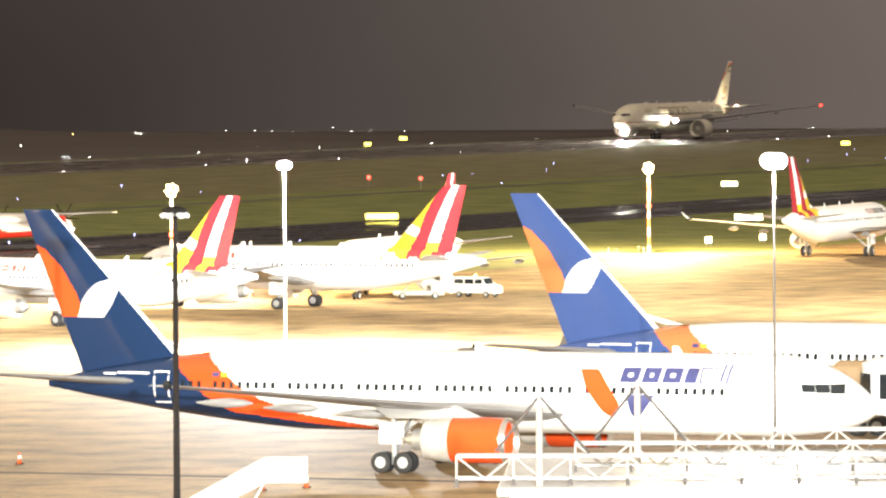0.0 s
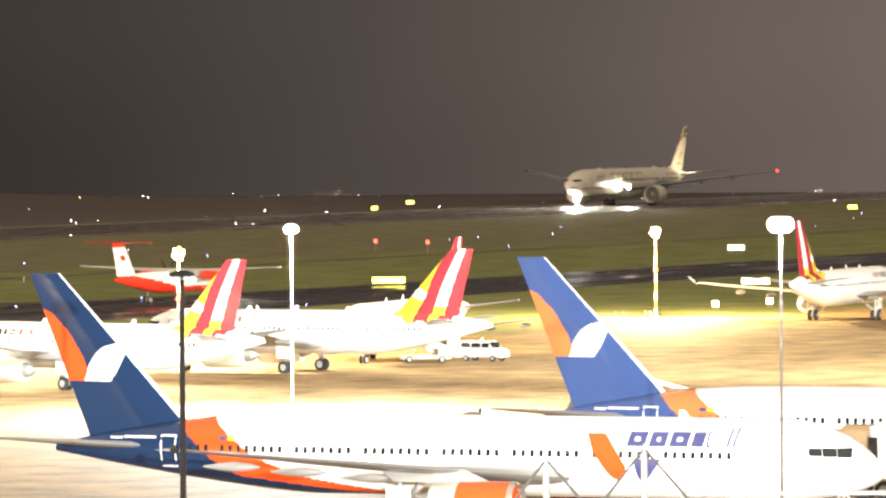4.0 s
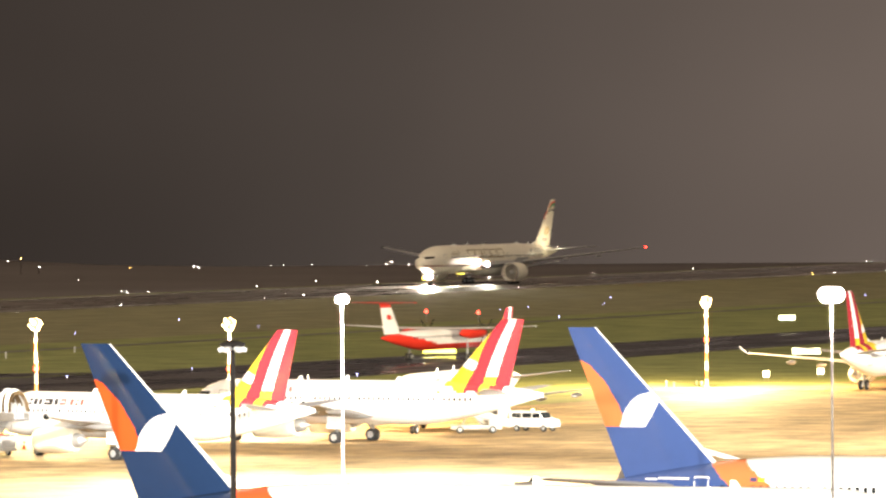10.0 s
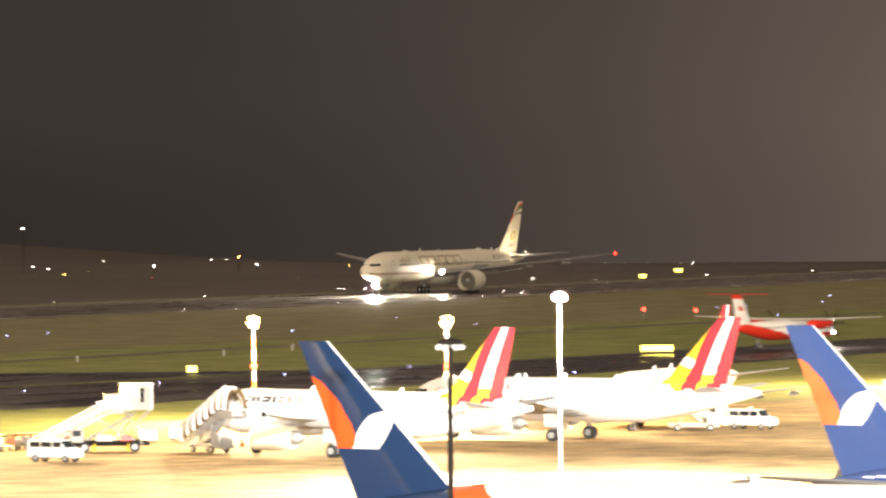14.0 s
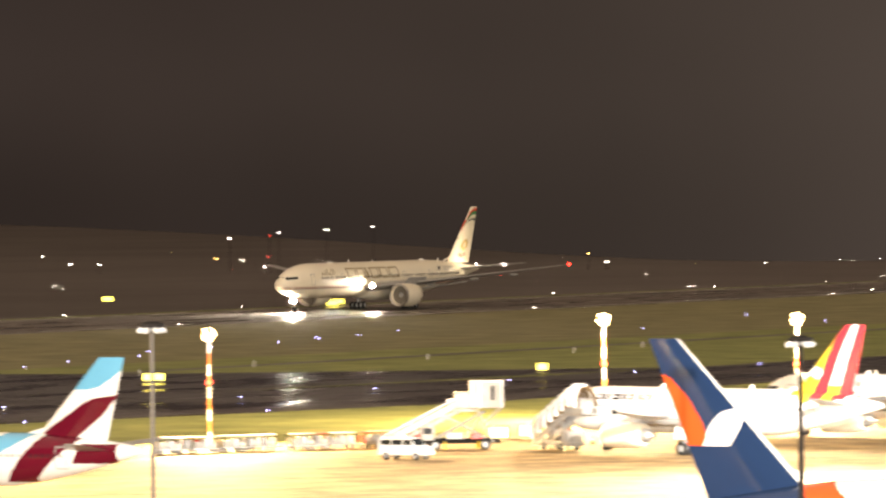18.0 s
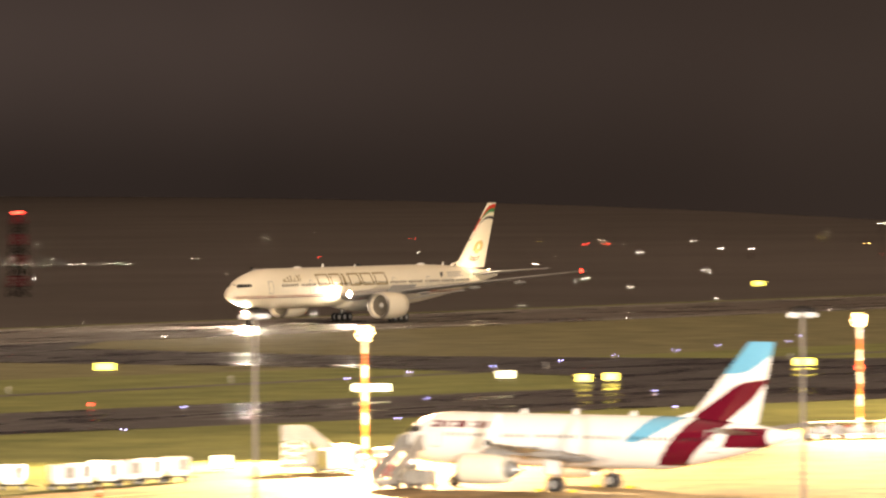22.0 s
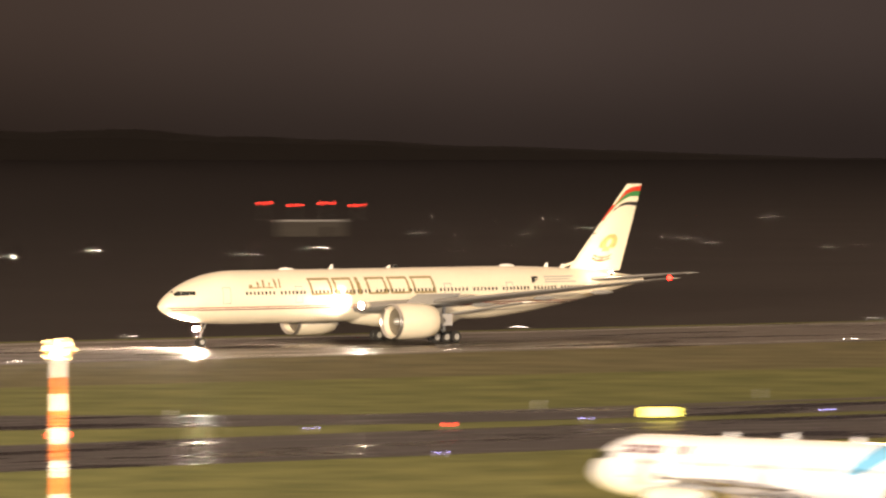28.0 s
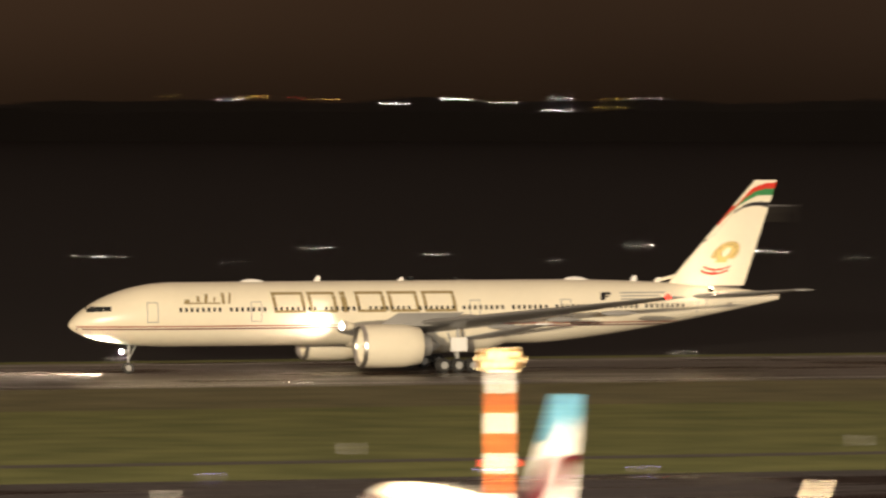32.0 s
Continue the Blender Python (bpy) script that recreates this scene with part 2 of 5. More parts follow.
M["whiteline"] = material("runway_marking_paint", (0.7, 0.7, 0.66), 0.5, scale=3)
M["stripdark"] = material("dark_strip_coat", (0.05, 0.04, 0.03), 0.9, scale=4, spec=0.1)
M["treeline"] = material("far_trees", (0.015, 0.0125, 0.0118), 0.95, scale=40)


def ring(r, n=96):
    return [(r * math.cos(2 * math.pi * k / n), r * math.sin(2 * math.pi * k / n)) for k in range(n)]


sheet("ground", ring(4920), 0.0, M["grass"], "wide flat wet grass airfield at night", "grass")
APRON = [(-500, -400), (-500, 326), (300, 330), (420, 333), (545, 338), (590, 316), (735, 303), (1500, 298), (1500, -400)]
sheet("apron", APRON, 0.03, M["concrete"], "pale concrete apron with damp brown streaks", "apron")
TAXI = [(-600, 421), (150, 418), (414, 418), (500, 408), (580, 392), (656, 372), (760, 371), (1000, 372), (1500, 372), (1500, 402), (1000, 402), (860, 405), (733, 412), (620, 432), (500, 448), (414, 452), (150, 453), (-600, 456)]
sheet("taxiway", TAXI, 0.02, M["asphalt"], "dark wet asphalt taxiway", "taxiway")
sheet("runway", [(-900, 602), (2600, 602), (2600, 660), (-900, 660)], 0.02, M["runway"], "long wet asphalt runway", "runway")
sheet("perimeter_road", [(-600, 474), (200, 473), (420, 476), (700, 470), (1300, 470), (1300, 474), (700, 474), (420, 480), (200, 477), (-600, 478)], 0.015, M["road"], "narrow dark service road in the grass", "road")
sheet("link_taxiway", [(480, 449), (366, 462), (330, 474), (306, 512), (322, 524), (342, 501), (372, 480), (500, 462)], 0.024, M["asphalt"], "wet asphalt stub curving off the taxiway", "taxiway")
sheet("exit_taxiway", [(630, 428), (668, 455), (682, 496), (680, 567), (662, 604), (770, 604), (736, 585), (724, 527), (735, 470), (775, 410)], 0.024, M["asphalt"], "wet asphalt runway exit", "taxiway")
sheet("far_field", [(-4800, 664), (200, 666), (700, 663), (1100, 665), (1500, 662.5), (3000, 664)] + [(4895 * math.cos(radians(a)), 4895 * math.sin(radians(a))) for a in range(9, 172, 3)], 0.008, M["farground"], "far ground beyond the runway, coloured from hazy pale to unlit dark", "field")
sheet("runway_verge", [(-900, 560), (-200, 566), (300, 557), (450, 545), (560, 522), (680, 498), (900, 490), (1300, 482), (2600, 480), (2600, 602), (-900, 602)], 0.010, M["verge"], "grass beside the runway, dulled in colour for haze", "grass")
for yy in (607, 655):
    sheet("runway_edge_line", [(-900, yy - 0.45), (2600, yy - 0.45), (2600, yy + 0.45), (-900, yy + 0.45)], 0.03, M["whiteline"], "white painted runway edge line", "marking")
sheet("apron_lead_line", [(300, 322.6), (420, 325.6), (548, 330.6), (592, 309), (735, 296.6), (735, 296.2), (592, 308.6), (548, 330.2), (420, 325.2), (300, 322.2)], 0.036, M["paintline"], "yellow painted apron line", "marking")

# narrow dark strip laid across the apron
sheet("dark_strip", [(356, 218), (358.6, 190), (359.6, 165), (360.5, 120), (361.9, 120), (361, 165), (360, 190), (357.4, 218)], 0.036, M["stripdark"], "long dark matt strip across the apron", "marking")

# the terminal block whose roof terrace carries the camera
terminal = thing("terminal_building", "plain grey terminal block with a flat roof terrace", "terminal", kind="structure")
part("wall", B((-24, -15.5, 12.0, 70, 32, 24.0), bevel=0.1), M["grey"], terminal, "plain grey wall")
part("roof", B((-24, -15.5, 24.2, 71, 33, 0.4), bevel=0.05), M["steel"], terminal, "flat roof slab")

# murk over the far field: haze and sky glow painted on a glowing wall
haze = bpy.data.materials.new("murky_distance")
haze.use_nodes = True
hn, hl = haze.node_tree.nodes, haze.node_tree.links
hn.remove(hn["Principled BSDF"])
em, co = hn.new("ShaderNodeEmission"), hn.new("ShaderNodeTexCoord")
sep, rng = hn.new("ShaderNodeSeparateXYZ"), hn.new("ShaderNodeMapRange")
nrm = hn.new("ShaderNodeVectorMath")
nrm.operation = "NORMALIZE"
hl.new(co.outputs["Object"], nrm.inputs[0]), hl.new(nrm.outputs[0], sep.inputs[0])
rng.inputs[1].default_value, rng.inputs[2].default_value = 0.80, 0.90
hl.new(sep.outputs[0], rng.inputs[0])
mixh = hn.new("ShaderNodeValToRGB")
# painted glow, by the sine of the bearing
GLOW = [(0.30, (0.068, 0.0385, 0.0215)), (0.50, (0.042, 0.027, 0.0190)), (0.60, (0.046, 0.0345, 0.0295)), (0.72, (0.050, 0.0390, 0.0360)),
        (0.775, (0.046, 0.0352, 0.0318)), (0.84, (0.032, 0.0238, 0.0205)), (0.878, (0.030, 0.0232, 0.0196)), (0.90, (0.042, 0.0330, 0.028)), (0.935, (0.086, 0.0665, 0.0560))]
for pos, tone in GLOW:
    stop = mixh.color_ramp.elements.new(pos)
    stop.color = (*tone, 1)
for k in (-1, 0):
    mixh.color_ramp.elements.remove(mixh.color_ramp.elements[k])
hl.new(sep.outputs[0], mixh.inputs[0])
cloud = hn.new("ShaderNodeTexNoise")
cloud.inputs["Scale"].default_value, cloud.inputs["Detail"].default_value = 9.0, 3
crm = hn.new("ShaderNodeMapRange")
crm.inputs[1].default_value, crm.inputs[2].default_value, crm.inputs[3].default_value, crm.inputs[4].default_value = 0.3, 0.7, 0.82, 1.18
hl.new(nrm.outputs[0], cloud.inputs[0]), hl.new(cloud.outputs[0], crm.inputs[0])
# the painted glow dims with height, most over the dark left of the field
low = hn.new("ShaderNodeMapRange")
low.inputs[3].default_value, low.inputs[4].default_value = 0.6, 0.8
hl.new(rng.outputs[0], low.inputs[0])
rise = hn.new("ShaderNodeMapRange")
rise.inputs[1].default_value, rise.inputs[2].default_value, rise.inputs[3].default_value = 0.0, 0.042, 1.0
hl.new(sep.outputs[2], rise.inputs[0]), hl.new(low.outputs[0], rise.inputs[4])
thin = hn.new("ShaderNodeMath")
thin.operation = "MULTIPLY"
# the wall's foot is darkened to meet the ground's tone
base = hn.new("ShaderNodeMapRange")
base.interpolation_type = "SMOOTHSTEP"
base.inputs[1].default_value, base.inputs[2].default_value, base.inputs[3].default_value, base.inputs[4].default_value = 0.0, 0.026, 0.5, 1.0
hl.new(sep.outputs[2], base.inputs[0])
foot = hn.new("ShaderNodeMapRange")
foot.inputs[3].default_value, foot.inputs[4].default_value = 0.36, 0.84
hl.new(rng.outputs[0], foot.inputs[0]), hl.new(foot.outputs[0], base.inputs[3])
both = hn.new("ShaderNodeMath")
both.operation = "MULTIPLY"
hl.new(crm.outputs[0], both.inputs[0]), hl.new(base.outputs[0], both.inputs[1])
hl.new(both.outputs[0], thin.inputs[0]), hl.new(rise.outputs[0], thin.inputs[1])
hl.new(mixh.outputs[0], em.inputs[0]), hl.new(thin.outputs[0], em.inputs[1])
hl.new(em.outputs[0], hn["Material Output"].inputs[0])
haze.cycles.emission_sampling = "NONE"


def far_radius(az):
    t = min(max((63 - az) / 13, 0), 1) if az < 180 else 0
    return 1810 + 2940 * t * t * (3 - 2 * t)


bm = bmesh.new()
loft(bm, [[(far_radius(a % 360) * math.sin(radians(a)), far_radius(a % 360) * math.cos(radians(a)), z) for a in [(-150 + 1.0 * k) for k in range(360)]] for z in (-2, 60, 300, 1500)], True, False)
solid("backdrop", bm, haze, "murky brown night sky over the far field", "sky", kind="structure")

bm = bmesh.new()
loft(bm, [[(r * math.sin(radians(-30 + 0.1 * k)), r * math.cos(radians(-30 + 0.1 * k)), z * (1 + 0.22 * noise.noise((k * 0.11, z, 0)) + 0.1 * noise.noise((k * 0.9, 3, z))) * min(max((42 - (-30 + 0.1 * k)) / 9, 0.02), 1)) for k in range(790)] for r, z in ((4560, 0), (4580, 20), (4600, 27), (4630, 22), (4650, 0))], False, False)
solid("far_woods", bm, M["treeline"], "low dark line of far woods", "trees", kind="stuff", smooth=False)


# ---- aircraft ----
def lerp_table(v, keys, vals):
    return float(np.interp(v, keys, vals))


class Hull:
    """Fuselage shape: nose at x = 0, tail towards +x, port side at -y."""

    def __init__(s, length, half_w, half_h, zc, nose, tail, drop=0.52, lift=1.30):
        s.L, s.w, s.h, s.zc, s.n, s.t, s.drop, s.lift = length, half_w, half_h, zc, nose, tail, drop, lift

    def at(s, x):
        w, top, bot = s.w, s.zc + s.h, s.zc - s.h
        if x < s.n:
            u = max(x / s.n, 0.0)
            g = max(1 - (1 - u) ** 2.0, 0.0)
            w = s.w * max(g ** 0.55, 0.03)
            tip = s.zc - 0.30 * s.h
            top = tip + (s.zc + s.h - tip) * max(g ** 0.72, 0.02)
            bot = tip - (tip - s.zc + s.h) * max(g ** 0.55, 0.02)
        elif x > s.L - s.t:
            v = (x - s.L + s.t) / s.t
            w = s.w * (1 - 0.95 * v ** 1.6)
            top = s.zc + s.h * (1 - s.drop * v ** 2.2)
            bot = s.zc - s.h + s.lift * s.h * v ** 1.35
        return (top + bot) / 2, (top - bot) / 2, w

    def side(s, x, z):
        c, h, w = s.at(x)
        return w * math.sqrt(max(1 - ((z - c) / h) ** 2, 0.0))

    def mesh(s, paint, step=0.6, fine=None, seg=40):
        bm = bmesh.new()
        xs = [s.n * (k / 14) ** 1.7 for k in range(14)]
        x = s.n
        while x < s.L:
            xs.append(x)
            x += fine[2] if fine and fine[0] < x < fine[1] else step
        xs.append(s.L)
        rings = []
        for x in xs:
            c, h, w = s.at(x)
            rings.append([(x, w * math.cos(a), c + h * math.sin(a)) for a in [2 * math.pi * (k + 0.5) / seg for k in range(seg)]])
        loft(bm, rings)
        for f in bm.faces:
            p = f.calc_center_median()
            f.material_index = paint(p.x, p.y, p.z)
        return bm

    def patch(s, bm, x0, x1, z0, z1, port, slant=0.0, nx=4, nz=3, off=0.025):
        sgn = -1 if port else 1
        g = []
        for i in range(nx + 1):
            col = []
            for k in range(nz + 1):
                z = z0 + (z1 - z0) * k / nz
                x = x0 + (x1 - x0) * i / nx + slant * (z - z0)
                col.append(bm.verts.new((x, sgn * (s.side(x, z) + off), z)))
            g.append(col)
        for i in range(nx):
            for k in range(nz):
                bm.faces.new((g[i][k], g[i + 1][k], g[i + 1][k + 1], g[i][k + 1]))
        return bm


def foil(x, y, z, chord, thick, up="z"):
    prof = [(0, 0), (0.04, 0.42), (0.15, 0.85), (0.35, 1.0), (0.65, 0.72), (1, 0.04), (0.65, -0.5), (0.35, -0.72), (0.15, -0.62), (0.04, -0.34)]
    return [(x + u * chord, y + (w * thick / 2 if up == "y" else 0), z + (w * thick / 2 if up == "z" else 0)) for u, w in prof]


def surface(sections, up="z"):
    bm = bmesh.new()
    return loft(bm, [foil(*q, up=up) for q in sections])


def fin_mesh(root_le, root_te, tip_le, tip_te, z0, z1, paint, n=44):
    """Fin painted face by face: u runs from leading to trailing edge, v from root to tip."""
    bm = bmesh.new()
    for sgn in (-1, 1):
        g = []
        for k in range(n + 1):
            v = k / n
            le, te = root_le + (tip_le - root_le) * v, root_te + (tip_te - root_te) * v
            row = []
            for i in range(n + 1):
                u = i / n
                t = 0.055 * (te - le) * (2.6 * math.sqrt(u) * (1 - u)) * (1 - 0.3 * v) + 0.012
                row.append(bm.verts.new((le + (te - le) * u, sgn * t, z0 + (z1 - z0) * v)))
            g.append(row)
        for k in range(n):
            for i in range(n):
                f = bm.faces.new((g[k][i], g[k][i + 1], g[k + 1][i + 1], g[k + 1][i]))
                f.material_index = paint((i + 0.5) / n, (k + 0.5) / n)
    bmesh.ops.remove_doubles(bm, verts=bm.verts, dist=0.002)
    return bm


def wheel_mesh(x, y, z, r, w):
    bm = bmesh.new()
    prof = [(-0.5, 0.55), (-0.5, 0.86), (-0.36, 1.0), (0.36, 1.0), (0.5, 0.86), (0.5, 0.55)]
    seg = 18
    loft(bm, [[(x + r * q * math.cos(a), y + w * p, z + r * q * math.sin(a)) for a in [2 * math.pi * k / seg for k in range(seg)]] for p, q in prof])
    return bm


def rim_mesh(x, y, z, r, w):
    bm = bmesh.new()
    seg = 14
    prof = [(-0.53, 0.25), (-0.51, 0.55), (0.51, 0.55), (0.53, 0.25)]
    loft(bm, [[(x + r * q * math.cos(a), y + w * p, z + r * q * math.sin(a)) for a in [2 * math.pi * k / seg for k in range(seg)]] for p, q in prof])
    return bm


def wheels(parent, x, y, r, w, axles=(0,), pair=0.5):
    for ax in axles:
        for dy in (-pair, pair):
            tyre = part("tyre", wheel_mesh(x + ax, y + dy, r, r, w), M["tyre"], parent, "black rubber tyre")
            part("rim", rim_mesh(x + ax, y + dy, r, r, w), M["grey"], tyre, "pale metal wheel rim")


def engine(root, x, y, z, r, length, cowl, lip="alu"):
    p = [(0.02, 0.86), (0.0, 0.93), (0.05, 0.985), (0.3, 1.0), (0.6, 0.98), (0.82, 0.86), (0.83, 0.80), (0.6, 0.8), (0.3, 0.8), (0.05, 0.82)]
    nac = part("engine_cowl", revolve([(0.17 * length, 0.79 * r), (0.05 * length, 0.82 * r), (0.03 * length, 0.86 * r), (0.04 * length, 0.97 * r)] + [(a * length, b * r) for a, b in p[3:6]] + [(0.84 * length, 0.8 * r)], (x, y, z), 28), M[cowl], root, "engine cowling")
    if cowl in ("orange", "amber"):
        part("rear_cowl", revolve([(0.575 * length, 0.6 * r), (0.575 * length, 1.0 * r), (0.62 * length, 0.99 * r), (0.83 * length, 0.875 * r), (0.855 * length, 0.85 * r), (0.86 * length, 0.6 * r)], (x, y, z), 28), M["dullwhite"], nac, "pale rear cowling")
    lip_bm = bmesh.new()
    loft(lip_bm, [[(x + a * length, y + b * r * math.cos(c), z + b * r * math.sin(c)) for c in [2 * math.pi * k / 28 for k in range(28)]] for a, b in ((0.05, 0.815), (0.015, 0.86), (0.0, 0.92), (0.02, 0.965), (0.055, 0.99))], True, False)
    part("intake_lip", lip_bm, M[lip], nac, "bare metal intake lip")
    part("fan", revolve([(0.135 * length, 0.2 * r), (0.145 * length, 0.3 * r), (0.15 * length, 0.79 * r), (0.165 * length, 0.79 * r)], (x, y, z), 24), M["fanmetal"], nac, "dull metal fan face")
    part("spinner", revolve([(0.07 * length, 0.03 * r), (0.1 * length, 0.15 * r), (0.14 * length, 0.23 * r)], (x, y, z), 14), M["steel"], nac, "pointed fan hub")
    part("exhaust_cone", revolve([(0.8 * length, 0.6 * r), (0.98 * length, 0.45 * r), (1.0 * length, 0.33 * r), (1.12 * length, 0.05 * r)], (x, y, z), 20), M["steel"], nac, "dull metal exhaust")
    bm = bmesh.new()
    loft(bm, [foil(x + 0.25 * length, y, z + 0.9 * r, 1.0 * length, 0.45, "y"), foil(x + 0.55 * length, y, z + 1.5 * r, 0.9 * length, 0.4, "y")])
    part("pylon", bm, M["wing"], root, "engine pylon")


def airliner(name, label, sp, paint, fin_paint, mats, cowl="white", seg=40, group=""):
    root = thing(name, label, "airliner", group)
    hull = Hull(*sp["hull"])
    part("fuselage", hull.mesh(paint, sp.get("step", 0.6), sp.get("fine"), seg), mats, root)
    f = sp["fin"]
    part("fin", fin_mesh(*f, fin_paint, sp.get("fin_n", 44)), mats, root, sp.get("fin_label", ""))
    fillet = bmesh.new()
    ft = hull.zc + hull.h + 0.45
    fx = f[0] + (f[2] - f[0]) * (ft - f[4]) / (f[5] - f[4])
    loft(fillet, [foil(fx - 2.6, 0, hull.zc + hull.h - 0.25, 1.2, 0.06, "y"), foil(fx + 0.05, 0, ft, 1.2, 0.28, "y")])
    part("dorsal_fillet", fillet, mats[sp.get("fillet", 0)], root)
    bx, bz, chord, span, sweep, rise = sp["stab"]
    for sgn, nm in ((-1, "port"), (1, "starboard")):
        part("tailplane", surface([(bx, sgn * 0.3, bz, chord, 0.1 * chord), (bx + sweep, sgn * span, bz + rise, chord * 0.33, 0.03 * chord)]), M[sp.get("stab_mat", "wing")], root, "grey tailplane")
    wx, wz, wc, ws, wsw, wr = sp["wing"]
    for sgn in (-1, 1):
        kink = 0.36
        wing = part("wing", surface([(wx, sgn * hull.w * 0.55, wz, wc, 0.13 * wc), (wx + wsw * kink, sgn * ws * kink, wz + wr * kink * 0.85, wc * 0.58, 0.05 * wc),
                                     (wx + wsw, sgn * ws, wz + wr, wc * 0.16, 0.012 * wc)]), M["wing"], root, "grey metal wing")
        for q in (0.24, 0.46, 0.66):
            fx = wx + wsw * q + wc * (0.72 - 0.5 * q)
            part("flap_fairing", revolve([(0, 0.03), (0.6, 0.22), (1.6, 0.30), (2.6, 0.22), (3.6, 0.04)], (fx, sgn * ws * q, wz + wr * q - 0.5), 10), M["wing"], wing)
        if sp.get("flaps"):
            part("flap", surface([(wx + wc * 0.86, sgn * hull.w * 1.1, wz - 0.9, wc * 0.2, 0.25), (wx + wsw * 0.42 + wc * 0.50, sgn * ws * 0.42, wz + wr * 0.42 - 0.8, wc * 0.16, 0.2)]), M["white"], wing, "lowered white flap")
        if sp.get("winglet"):
            h = sp["winglet"]
            part("winglet", surface([(wx + wsw + 0.1, sgn * ws, wz + wr, wc * 0.15, 0.09), (wx + wsw + 0.7, sgn * (ws + 0.25), wz + wr + 0.4 * h, wc * 0.12, 0.07),
                                     (wx + wsw + 1.5, sgn * (ws + 0.55), wz + wr + h, wc * 0.06, 0.04)], "y"), M["white"], wing, "white upturned winglet")
        part("tip_light", revolve([(0, 0.05), (0.15, 0.26), (0.45, 0.26), (0.6, 0.05)], (wx + wsw + 0.1, sgn * (ws + 0.05), wz + wr + 0.05), 8),
             M["tipred"] if sgn < 0 and sp.get("lit") else M["glass"], wing)
        ex, ey, ez, er, el = sp["engine"]
        engine(root, ex, sgn * ey, ez, er, el, cowl)
        gx, gy, gr, axles = sp["gear"]
        leg = bmesh.new()
        rod(leg, (gx, sgn * gy, gr * 1.0), (gx + 0.1, sgn * gy * 0.98, wz + 0.2), 0.16 * gr / 0.6, None, 10)
        rod(leg, (gx, sgn * gy, gr * 1.6), (gx - 0.1, sgn * gy * 0.45, wz - 0.1), 0.08, None, 8)
        box(leg, gx, sgn * gy, gr, (max(axles) - min(axles)) + 0.25, 0.28, 0.28)
        leg_ob = part("main_gear", leg, M["grey"], root, "grey landing gear leg")
        part("gear_door", B((gx, sgn * (gy + 0.5), (wz + gr) / 2 + 0.35, 1.5 * gr / 0.6, 0.06, 1.2 * gr / 0.6)), M["white"], leg_ob, "white gear door", False)
        wheels(leg_ob, gx, sgn * gy, gr, gr * 0.62, axles, gr * 0.62)
    nx, nr = sp["nose_gear"]
    leg = bmesh.new()
    rod(leg, (nx, 0, nr), (nx + 0.15, 0, hull.zc - hull.h + 0.5), 0.11, None, 10)
    rod(leg, (nx, 0, nr * 2.4), (nx + 0.9, 0, hull.zc - hull.h + 0.3), 0.07, None, 8)
    leg_ob = part("nose_gear", leg, M["grey"], root, "grey nose gear leg")
    wheels(leg_ob, nx, 0, nr, nr * 0.55, (0,), nr * 0.55)
    # cabin windows, cockpit glass, doors
    w0, w1, pitch, wzc = sp["windows"]
    for port in (True, False):
        bm = bmesh.new()
        x, k = w0, 0
        while x < w1:
            if k % 17 not in (8, 16):
                hull.patch(bm, x, x + sp.get("pane", 0.26), wzc, wzc + 1.55 * sp.get("pane", 0.26), port, 0, 1, 2)
            x, k = x + pitch, k + 1
        tagged(part("cabin_glazing", bm, M["glass"], root, "row of dark cabin windows", False), kind="stuff")
        c0, c1, cz0, cz1 = sp["cockpit"]
        step = (c1 - c0) / 3
        for i in range(3):
            part("cockpit_window", hull.patch(bmesh.new(), c0 + i * step, c0 + (i + 0.96) * step, cz0 + 0.05 * i, cz1, port, 0.25, 3, 3, 0.03), M["glass"], root, "dark cockpit window", False)
        for dx in sp["doors"]:
            bm, z0, z1, w = bmesh.new(), wzc - 1.0 * sp.get("dk", 1), wzc + 0.95 * sp.get("dk", 1), 0.55 * sp.get("dk", 1)
            for q in ((dx - w, dx - w + 0.09, z0, z1), (dx + w - 0.09, dx + w, z0, z1), (dx - w, dx + w, z1 - 0.09, z1), (dx - w, dx + w, z0, z0 + 0.09)):
                hull.patch(bm, *q, port, 0, 2, 4, 0.02)
            part("door", bm, M[sp.get("door_mat", "grey")], root, "outlined cabin door", False)
    for ax, hgt in sp.get("aerials", ()):
        bm = bmesh.new()
        zt = sum(hull.at(ax)[:2])
        loft(bm, [foil(ax, 0, zt - 0.05, 0.7, 0.08, "y"), foil(ax + 0.35, 0, zt + hgt, 0.35, 0.05, "y")])
        part("aerial", bm, M["white"], root)
    return root, hull


def bars(root, hull, name, rows, mat, label, port=True):
    for x0, x1, z0, z1, slant in rows:
        part(name, hull.patch(bmesh.new(), x0, x1, z0, z1, port, slant, 3, 3, 0.03), mat, root, label, False)


def swath(root, hull, name, rows, mat, label, port=True):
    """A painted shape that runs up the hull's side: rows of (z, x0, x1), joined smoothly."""
    bm, n = bmesh.new(), 14
    zs, lo, hi = zip(*rows)
    sgn, g = -1 if port else 1, []
    for k in range(n + 1):
        z = zs[0] + (zs[-1] - zs[0]) * k / n
        a, c = lerp_table(z, zs, lo), lerp_table(z, zs, hi)
        g.append([bm.verts.new((x, sgn * (hull.side(x, z) + 0.03), z)) for x in (a, (a + c) / 2, c)])
    for p, q in zip(g, g[1:]):
        for i in (0, 1):
            bm.faces.new((p[i], p[i + 1], q[i + 1], q[i]))
    return part(name, bm, mat, root, label, False)


